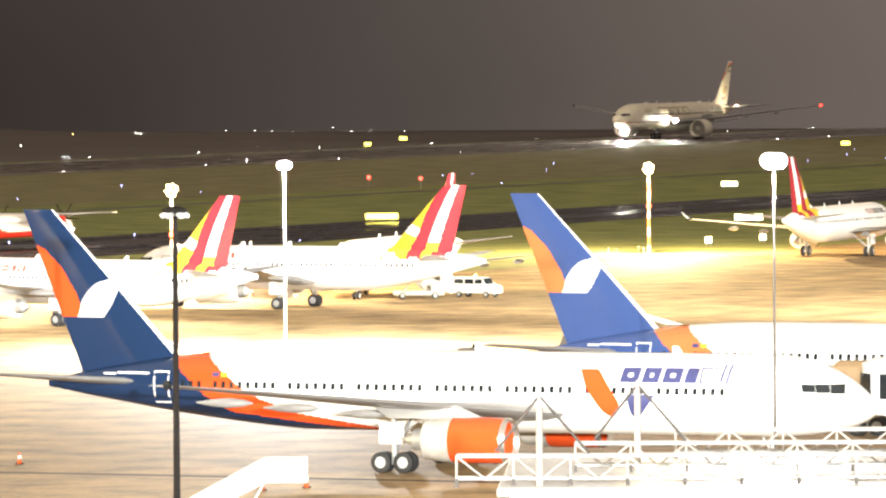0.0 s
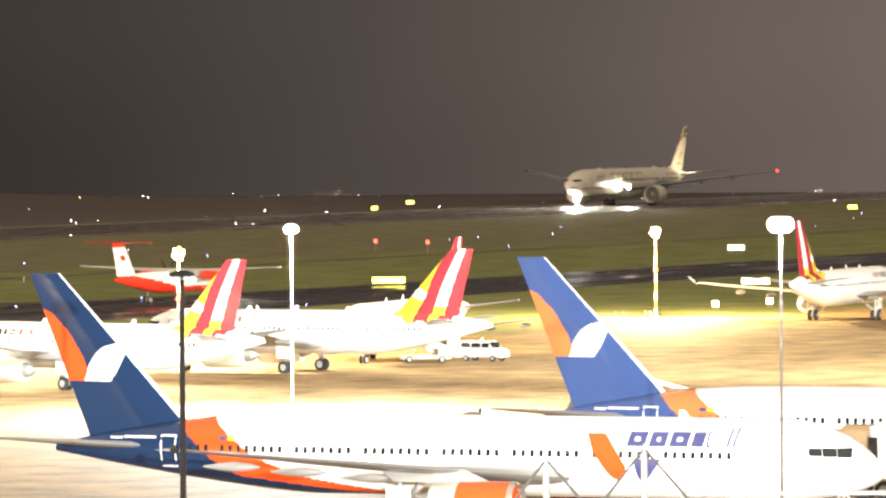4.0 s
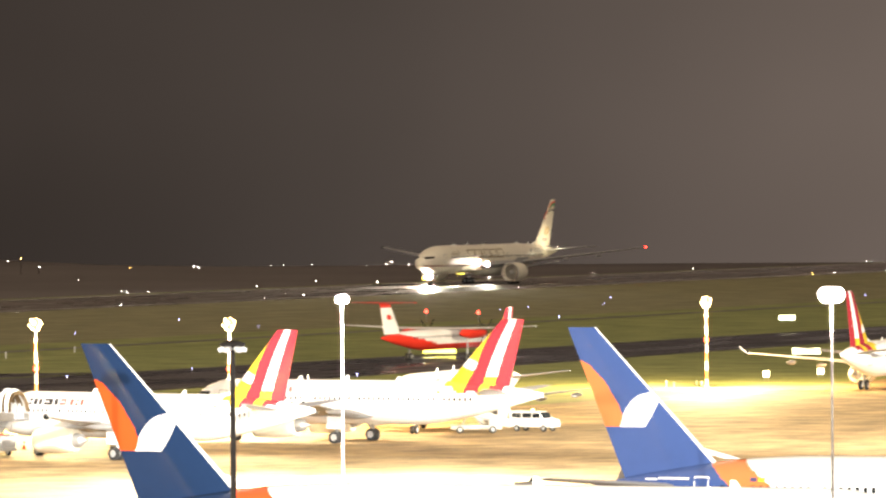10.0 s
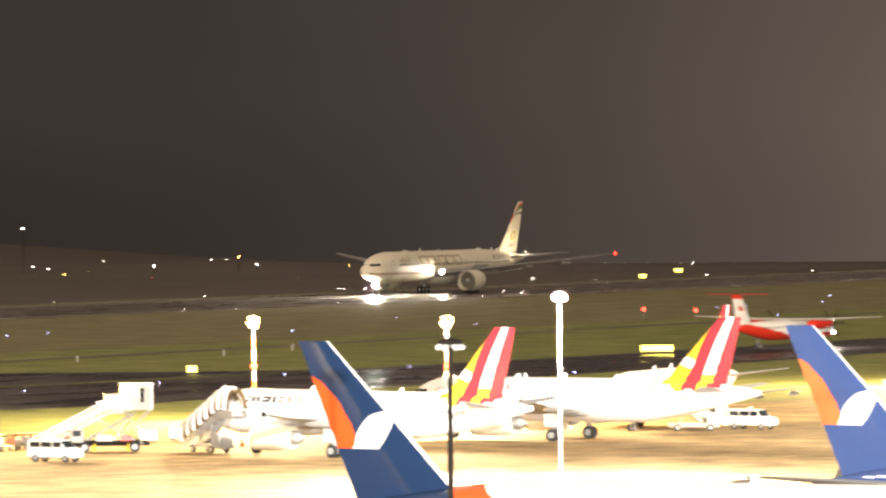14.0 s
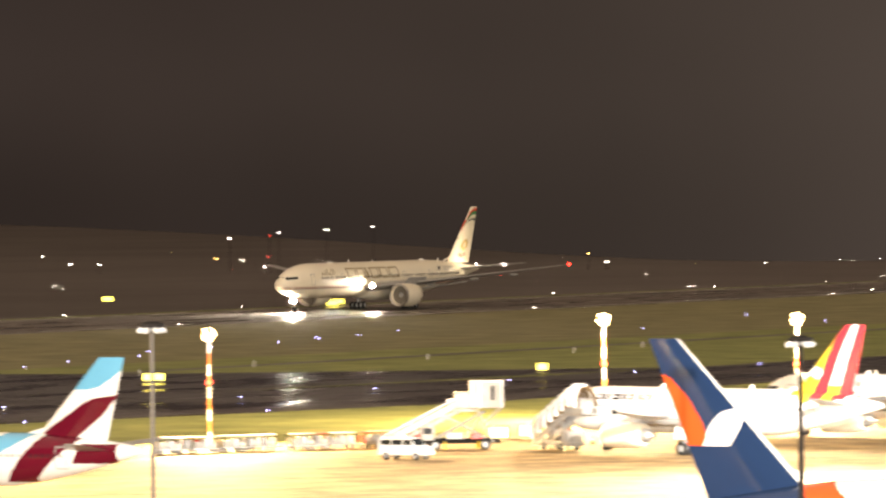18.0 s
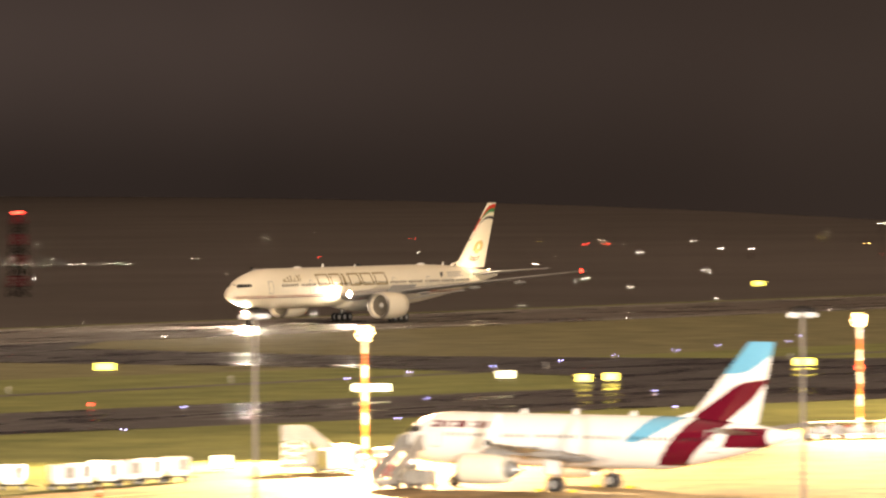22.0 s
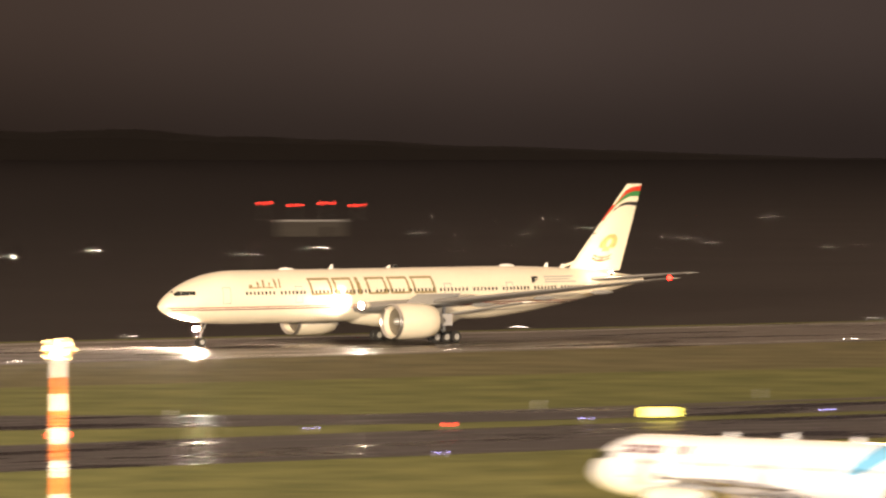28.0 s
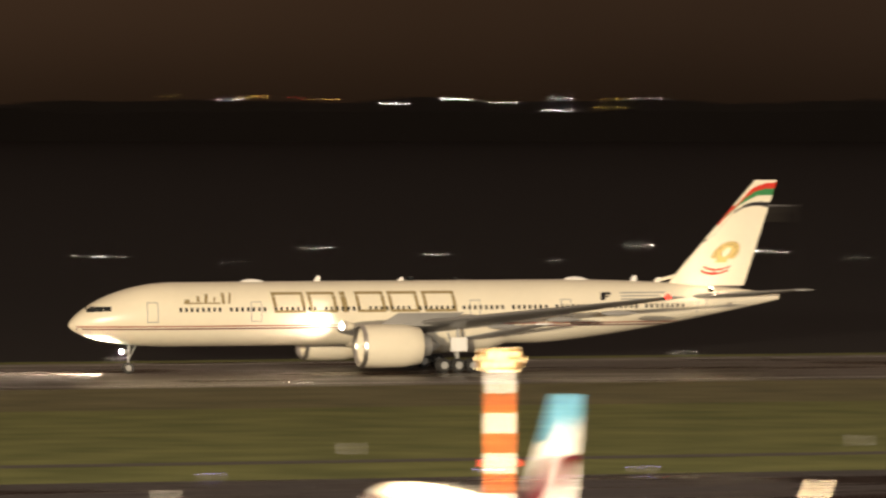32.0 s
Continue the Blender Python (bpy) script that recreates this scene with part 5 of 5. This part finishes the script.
for cx, cy, turn in ((456, 329, 20), (452.5, 331.5, -15), (447, 320.5, 40)):
    copy_thing(cr1, pose(cx, cy, 0.03, 0, 0, turn))
for k in range(6):
    copy_thing(cr1, pose(390 + 2.2 * k + rc.uniform(-0.3, 0.3), 338.5 + rc.uniform(-2.5, 2.5), 0.03, 0, 0, rc.uniform(-25, 25)))


def power_unit(label):
    root = thing("ground_power_unit", label, "power unit", "ground power units")
    part("housing", B((0, 0, 0.95, 2.6, 1.4, 1.1), bevel=0.1), M["dullwhite"], root, "dull white housing")
    part("grille", B((0.5, -0.71, 1.0, 1.0, 0.04, 0.6)), M["dark"], root, "dark cooling grille", False)
    part("panel", B((-0.7, -0.71, 1.05, 0.6, 0.04, 0.5)), M["grey"], root, "grey control panel", False)
    part("exhaust_pipe", R(((0.9, 0.3, 1.45), (0.9, 0.3, 1.8), 0.07), seg=8), M["dark"], root, "dark exhaust pipe")
    part("drawbar", R(((-1.3, 0, 0.5), (-2.4, 0, 0.35), 0.05), seg=6), M["yellow"], root, "yellow drawbar")
    wheels(root, -0.8, 0, 0.3, 0.2, (0, 1.6), 0.62)
    return root


gpu = power_unit("white ground power unit beside the parked airliner")
gpu.matrix_world = pose(560, 296, 0.03, 0, 0, 20)
copy_thing(gpu, pose(435.5, 311, 0.03, 0, 0, 75))


def chock(place, turn):
    root = thing("wheel_chock", "small yellow wheel chock by a parked airliner", "wheel chock", "wheel chocks", at=Matrix.Translation(place) @ Matrix.Rotation(radians(turn), 4, "Z"))
    bm = bmesh.new()
    loft(bm, [[(-0.14, y, 0), (0.14, y, 0), (0, y, 0.2)] for y in (-0.4, 0.4)])
    part("wedge", bm, M["yellow"], root, "", False)
    part("rope", R(((0, 0.4, 0.08), (0.5, 0.6, 0.02), 0.02), seg=6), M["dark"], root)


for m in (az1.matrix_world, gw2.matrix_world, ew1.matrix_world):
    gear = MID["gear"] if m is az1.matrix_world else SLIM["gear"]
    for sgn in (-1, 1):
        for dx in (-1.6, 1.6):
            p = m @ Vector((gear[0] + dx, sgn * gear[1], 0))
            chock((p.x, p.y, 0.03), math.degrees(m.to_euler().z))


def cone(place):
    root = thing("traffic_cone", "small orange and white traffic cone on the apron", "traffic cone", "traffic cones", at=Matrix.Translation(place))
    part("base", B((0, 0, 0.03, 0.42, 0.42, 0.06), bevel=0.015), M["dark"], root, "dark rubber base")
    part("body", R(((0, 0, 0.05), (0, 0, 0.75), 0.15, 0.03), seg=12), M["orange"], root)
    part("band", R(((0, 0, 0.35), (0, 0, 0.52), 0.107, 0.078), seg=12), M["white"], root, "white reflective band")


for px, py in ((366.3, 196.6), (352.5, 170.6), (349.6, 172), (414, 326), (560, 306)):
    cone((px, py, 0.03))


# ---- signs and airfield lights ----
def sign(place, width, height, face, turn, label):
    root = thing("airfield_sign", label, "sign", "airfield signs", at=Matrix.Translation(place) @ Matrix.Rotation(radians(turn), 4, "Z"))
    part("housing", B((0, 0.14, 0.35 + height / 2, width + 0.16, 0.24, height + 0.16), bevel=0.03), M["dark"], root)
    part("face", B((0, -0.005, 0.35 + height / 2, width, 0.05, height)), M[face], root, "glowing sign face", False)
    for sgn in (-1, 1):
        part("leg", R(((sgn * width * 0.35, 0.1, 0), (sgn * width * 0.35, 0.1, 0.4), 0.05), seg=6), M["steel"], root)
    return root


SIGNS = [(1403, 663, 1.6), (1480, 690, 2.0), (853, 401, 5.0), (1421, 554, 2.2), (1045, 428, 3.0), (859, 349, 4.2), (1098, 655, 2.4), (705, 446, 2.8), (752, 418, 1.4), (650, 452, 2.2),
         (644, 437, 1.8), (648, 436, 1.8), (1110, 661, 2.4), (607, 440, 4.6), (654, 514, 2.6), (1128, 724, 2.2), (644, 648, 2.6), (649, 654, 3.4), (385, 454, 3.4), (400, 407, 3.2)]
for k, (sx, sy, sw) in enumerate(SIGNS):
    sign((sx, sy, 0), sw * 0.9, 0.8, "signwhite" if k in (4, 5, 9, 13) else "signglow", -math.degrees(math.atan2(sx, sy)), "lit yellow airfield sign in the grass" if k not in (4, 5, 9, 13) else "lit pale airfield sign in the grass")
for sx, sy in ((452, 343), (563.5, 318), (568.5, 317.5), (382, 351.5), (440, 346.5)):
    sign((sx, sy, 0.0), 1.7, 1.0, "signwhite", -math.degrees(math.atan2(sx, sy)), "lit stand sign at the apron edge")
for sx, sy in ((765.8, 316.4), (777.4, 314.0)):
    sign((sx, sy, 0.0), 0.8, 0.7, "signwhite", -math.degrees(math.atan2(sx, sy)), "small lit sign box in the grass verge")
sign((293, 567, 0), 2.4, 0.6, "redlamp", -27, "red glowing board in the grass")


def field_light(mat, label, r=0.065, h=0.35):
    root = thing("airfield_light", label, "airfield light", "airfield lights")
    part("stem", R(((0, 0, 0), (0, 0, h), 0.05), seg=6), M["steel"], root)
    part("globe", R(((0, 0, h - 0.03), (0, 0, h - 0.03 + 1.8 * r), r, r * 0.8), seg=8), M[mat], root, "glowing lamp globe")
    return root


blue = field_light("bluelamp", "small blue taxiway edge light")
white = field_light("whitelamp", "small white runway edge light", 0.055)
redl = field_light("redlamp", "small red airfield light", 0.15)
red_post = field_light("redlamp", "red warning lamp on a short post", 0.3, 1.5)
blue.matrix_world, white.matrix_world, redl.matrix_world = pose(150, 455, 0), pose(0, 602, 0), pose(1090, 515, 0)
for k in range(30):
    x = -120 + 31 * k
    if x != 150:
        copy_thing(blue, pose(x + rc.uniform(-3, 3), 455.5 if x < 470 else 455.5 - 0.28 * min(x - 470, 190), 0))
for k in range(26):
    x = -100 + 36 * k
    copy_thing(blue, pose(x + rc.uniform(-3, 3), 415.5 if x < 430 else 415.5 - 0.2 * min(x - 430, 225), 0))
for k in range(42):
    for yy in (602, 664):
        if (k, yy) != (5, 602):
            copy_thing(white, pose(-300 + 60 * k, yy, 0))
for k in range(26):
    for yy, off in ((1060, 0), (1100, -8)):
        copy_thing(white, pose(36 + 54 * k + off, yy, 0))
for k in range(13):
    copy_thing(white, pose(1617, 749 + 6.2 * k + rc.uniform(-2, 2), 0))
for k in range(14):
    copy_thing(blue, pose(640 + 22 * k, 470 + 5.5 * k + rc.uniform(-4, 4), 0))
for k in range(22):
    copy_thing(blue, pose(900 + 34 * k + rc.uniform(-12, 12), 500 + rc.uniform(-25, 45), 0))
red_post.matrix_world = pose(1040.2, 491.4, 0)
copy_thing(red_post, pose(1034, 478.9, 0))
for p in ((560, 442), (470, 447), (360, 452)):
    copy_thing(redl, pose(p[0], p[1], 0))


def marker(place):
    root = thing("marker_post", "short pale marker post in the grass", "marker post", "marker posts", at=Matrix.Translation(place))
    part("post", R(((0, 0, 0), (0, 0, 0.6), 0.09, 0.08), seg=8), M["grey"], root)
    part("cap", R(((0, 0, 0.6), (0, 0, 0.8), 0.14, 0.1), seg=8), M["grey"], root)


for px, py in ((734.3, 316.0), (730.8, 313.5), (738.8, 314.1), (735.2, 311.9)):
    marker((px, py, 0))
for k in range(22):
    marker((150 + 34 * k + rc.uniform(-6, 6), 482 + rc.uniform(-4, 4) - (0.08 * max(34 * k - 400, 0)), 0))

# far town and field lights: bearing, distance and lamp height of each
def far_lamp(mat, label, place, z, d):
    root = thing("distant_lamp", label, "lamp", "distant lamps", at=Matrix.Translation(place))
    r = 0.11 * d / 1400
    part("pole", R(((0, 0, 0), (0, 0, z), 0.07), seg=5), M["dark"], root, "thin dark pole")
    part("lamp_globe", R(((0, 0, z), (0, 0, z + 1.5 * r), r, 0.8 * r), seg=8), M[mat], root, "small glowing lamp")


NEAR_LAMPS = [(58.33, 1700, 8.6), (58.74, 1700, 9.8), (59.14, 1700, 10.4), (59.53, 1700, 11.0), (58.62, 1700, 1.4), (58.9, 1700, 0.8), (59.61, 1700, 1.6), (59.74, 1700, 1.1), (60.62, 1700, 1.6), (61.48, 1700, 1.7), (57.0, 1851, 0.4), (57.24, 1700, 2.4), (55.0, 1651, 0.4), (54.56, 1591, 0.4), (55.43, 1610, 0.4), (55.87, 1421, 0.4), (55.31, 1396, 0.4), (45.71, 1551, 0.4), (45.58, 1485, 0.4), (45.17, 1481, 0.4), (45.92, 1422, 0.4), (47.04, 1527, 0.4), (48.4, 1597, 0.4), (49.66, 1623, 0.4), (50.24, 1586, 0.4), (50.42, 2098, 0.4), (49.38, 1430, 0.4), (49.25, 1392, 0.4)]
FAR_LAMPS = [(31.11, 4234, 0.4), (32.93, 4400, 24.8), (33.36, 4400, 28.8), (33.48, 4400, 28.0), (31.54, 1295, 0.4), (32.84, 1268, 0.4), (33.62, 1322, 0.4), (34.93, 1289, 0.4), (35.56, 1351, 0.4), (36.92, 1318, 0.4), (37.46, 1383, 0.4), (16.1, 4400, 27.6), (17.46, 4400, 24.8), (17.9, 4400, 28.1), (18.01, 4400, 27.7), (18.39, 4400, 25.6), (18.82, 4400, 20.9), (18.89, 4400, 28.5), (19.55, 4400, 28.1), (16.8, 1204, 0.4), (14.91, 1139, 0.4), (17.81, 1160, 0.4), (19.5, 1225, 0.4), (20.61, 1180, 0.4)]
RED_LAMPS = [(55.87, 1968, 0.4), (56.05, 1964, 0.4), (58.66, 1700, 9.1), (58.65, 1700, 3.9), (45.71, 1722, 0.4), (47.08, 1573, 0.4), (31.59, 1837, 0.4), (53.64, 1743, 0.4), (55.86, 1963, 0.4), (56.03, 1960, 0.4), (16.67, 4400, 29.1)]
YELLOW_LAMPS = [(46.5, 1438, 0.4), (34.48, 1368, 0.4), (15.57, 4400, 29.8), (16.27, 4400, 29.5), (16.86, 4400, 27.7), (19.27, 4400, 28.1), (19.27, 4400, 22.7), (61.33, 1700, 3.8)]
for lamps, mat, label in ((NEAR_LAMPS, "whitelamp", "small white lamp on a pole across the airfield"), (FAR_LAMPS, "farwhite", "small white lamp far out along the skyline"),
                          (RED_LAMPS, "redlamp", "small red obstruction lamp on a far pole"), (YELLOW_LAMPS, "amberlamp", "small amber lamp far across the airfield")):
    for az, d, z in lamps:
        far_lamp(mat, label, polar(az, d), z, d)
for k in range(14):
    copy_thing(white, Matrix.Translation(polar(50.8 + 0.095 * k, 1660)))
rl = random.Random(21)
for mat, count, label in (("whitelamp", 110, "scattered white lights of the far field and town"), ("redlamp", 12, "scattered red lights far across the field"), ("amberlamp", 12, "scattered amber lights far across the field")):
    bm = bmesh.new()
    for _ in range(count):
        az = rl.uniform(38, 72)
        far = min(far_radius(az) - 60, 2100 if az < 58 else 6000)
        d = far - (far - 1180 if az < 64 else far - 1500) * rl.random() ** 0.6
        z = rl.uniform(1, 5)
        x, y = d * math.sin(radians(az)), d * math.cos(radians(az))
        if 590 < y < 690:
            continue
        s = rl.uniform(0.05, 0.11) * d / 1400
        rod(bm, (x, y, z), (x, y, z + 0.8 * s), s, s * 0.8, 6)
    solid("distant_lights", bm, M[mat], label, "lights", kind="stuff", smooth=False)


def lattice_tower(place, height, label):
    root = thing("lattice_tower", label, "tower", "lattice towers", at=Matrix.Translation(place))
    n = 8
    for k in range(n):
        z0, z1 = height * k / n, height * (k + 1) / n
        w0, w1 = 1.5 - 0.06 * k, 1.5 - 0.06 * (k + 1)
        tone = M["burgundy"] if k % 2 else M["dark"]
        c0 = [(sx * w0, sy * w0, z0) for sx, sy in ((-1, -1), (1, -1), (1, 1), (-1, 1))]
        c1 = [(sx * w1, sy * w1, z1) for sx, sy in ((-1, -1), (1, -1), (1, 1), (-1, 1))]
        for i in range(4):
            j = (i + 1) % 4
            part("leg", R((c0[i], c1[i], 0.12), seg=5), tone, root, "", False)
            part("brace", R((c0[i], c1[j], 0.08), seg=5), tone, root, "", False)
            part("brace", R((c0[j], c1[i], 0.08), seg=5), tone, root, "", False)
            part("crossbar", R((c1[i], c1[j], 0.08), seg=5), tone, root, "", False)
    for sx in (-1, 1):
        part("warning_light", B((sx * 0.8, 0, height + 0.25, 0.9, 0.6, 0.5), bevel=0.08), M["redlamp"], root, "red warning light")
    return root


lattice_tower(polar(51.12, 1290), 15.6, "dull red-and-grey lattice tower beyond the runway")
lattice_tower(polar(29.23, 1430), 14.2, "dull red-and-grey lattice tower beyond the runway")


def shed(place, turn, w, reds, rise=7.4):
    root = thing("field_cabin", "low pale equipment cabin beyond the runway", "cabin", "equipment cabins", at=Matrix.Translation(place) @ Matrix.Rotation(radians(turn), 4, "Z"))
    part("wall", B((0, 0, 1.7, w, 6, 3.4), bevel=0.05), M["polegrey"], root)
    part("roof", B((0, 0, 3.55, w + 0.5, 6.5, 0.3), bevel=0.05), M["grey"], root)
    part("door", B((w * 0.25, -3.02, 1.1, 1.1, 0.08, 2.1)), M["dark"], root, "", False)
    for k in range(reds):
        x = (k - (reds - 1) / 2) * 1.4 * w / max(reds - 1, 1)
        part("warning_light", R(((x, 0, 3.6), (x, 0, rise - 0.5 * (k % 2)), 0.06), seg=5), M["steel"], root)
        part("warning_lamp", B((x, 0, rise + 0.1 - 0.5 * (k % 2), 0.6, 0.6, 0.6), bevel=0.1), M["redlamp"], root, "red warning lamp")


shed(polar(37.38, 1545), -37, 15, 4)
shed(polar(25.6, 1550), -25, 10, 0)
shed(polar(20.6, 1500), -20, 7, 0)
shed(polar(50.63, 1390), -50, 5, 3, 4.4)

# ---- taxiing turboprop ----
prop_jet = thing("turboprop_airliner", "red and white high-wing turboprop airliner taxiing", "airliner")
dh = Hull(31.0, 1.35, 1.4, 2.9, 4.0, 12.0)
part("fuselage", dh.mesh(lambda x, y, z: 1 if (z < 2.35 + 0.16 * max(x - 17, 0) or x > 29.0) else 0, 0.4, None, 36), [M["white"], M["red"]], prop_jet, "white over red fuselage")
part("fin", fin_mesh(25.6, 30.2, 28.6, 31.4, 3.9, 8.0, lambda u, v: 1 if v > 0.86 or ((u - 0.5) ** 2 + (v - 0.55) ** 2 * 3 < 0.03) else 0, 30), [M["white"], M["red"]], prop_jet, "white fin with a red mark")
for sgn in (-1, 1):
    part("tailplane", surface([(28.8, 0, 8.05, 2.5, 0.3), (29.6, sgn * 4.6, 8.1, 1.3, 0.14)]), M["red"], prop_jet, "red tailplane")
    part("wing", surface([(12.6, 0, 4.25, 3.2, 0.45), (12.7, sgn * 5, 4.3, 3.1, 0.42), (13.4, sgn * 14.2, 4.7, 1.5, 0.16)]), M["white"], prop_jet, "white high wing")
    nac = part("engine_nacelle", revolve([(0, 0.3), (0.5, 0.55), (1.6, 0.72), (4.5, 0.75), (6.6, 0.5), (7.4, 0.1)], (9.4, sgn * 4.4, 3.75), 16), M["red"], prop_jet, "red engine nacelle")
    part("spinner", revolve([(0, 0.02), (0.3, 0.2), (0.6, 0.28)], (8.8, sgn * 4.4, 3.75), 10), M["alu"], nac)
    for k in range(6):
        a = 2 * math.pi * k / 6
        part("blade", R(((9.2, sgn * 4.4, 3.75), (9.25, sgn * 4.4 + 2.05 * math.cos(a), 3.75 + 2.05 * math.sin(a)), 0.09, 0.06), seg=5), M["dark"], nac)
    part("main_gear", R(((14.6, sgn * 4.4, 0.5), (14.6, sgn * 4.4, 3.3), 0.12), seg=8), M["grey"], prop_jet)
    wheels(prop_jet, 14.6, sgn * 4.4, 0.5, 0.3, (0,), 0.28)
    bm = bmesh.new()
    for k in range(24):
        dh.patch(bm, 5.0 + 0.8 * k, 5.3 + 0.8 * k, 3.15, 3.5, sgn < 0, 0, 1, 2)
    part("cabin_glazing", bm, M["glass"], prop_jet, "", False)
    part("cockpit_window", dh.patch(bmesh.new(), 1.4, 2.7, 3.35, 3.8, sgn < 0, 0.2, 3, 2), M["glass"], prop_jet, "", False)
part("nose_gear", R(((2.6, 0, 0.4), (2.6, 0, 2.0), 0.09), seg=8), M["grey"], prop_jet)
wheels(prop_jet, 2.6, 0, 0.38, 0.22, (0,), 0.2)
part("landing_light", B((0.4, 0, 2.2, 0.5, 0.9, 0.4), bevel=0.1), M["landing"], prop_jet, "bright nose light")


# ---- what moves ----
def motions():
    runs = [(0, 1480.3), (1, 1474.4), (2, 1466.8), (3, 1458.2), (4, 1448.0), (5, 1436.6), (6, 1423.7), (7, 1407.5), (8, 1388.4), (9, 1366.0), (10, 1340.4), (11, 1312.4), (12, 1281.8), (13, 1248.8),
            (14, 1213.0), (15, 1174.3), (16, 1134.0), (17, 1091.2), (18, 1045.4), (19, 996.5), (20, 945.3), (21, 892.7), (22, 838.3), (23, 781.3), (24, 722.5), (25, 661.5), (26, 597.7),
            (27, 531.7), (28, 463.2), (29, 392.6), (30, 320.3), (31, 245.6), (32, 167.0)]
    walk(big_jet, [(t, pose(x, 635.0, 0.02)) for t, x in runs])
    taxi = [(0, 744), (3.5, 780), (6, 806), (9, 835), (12, 865), (14.5, 891), (20, 950), (26, 1015), (32, 1080)]
    walk(prop_jet, [(t, pose(x, 391 - 0.02 * (x - 792), 0.02, 0, 0, 178)) for t, x in taxi])


motions()
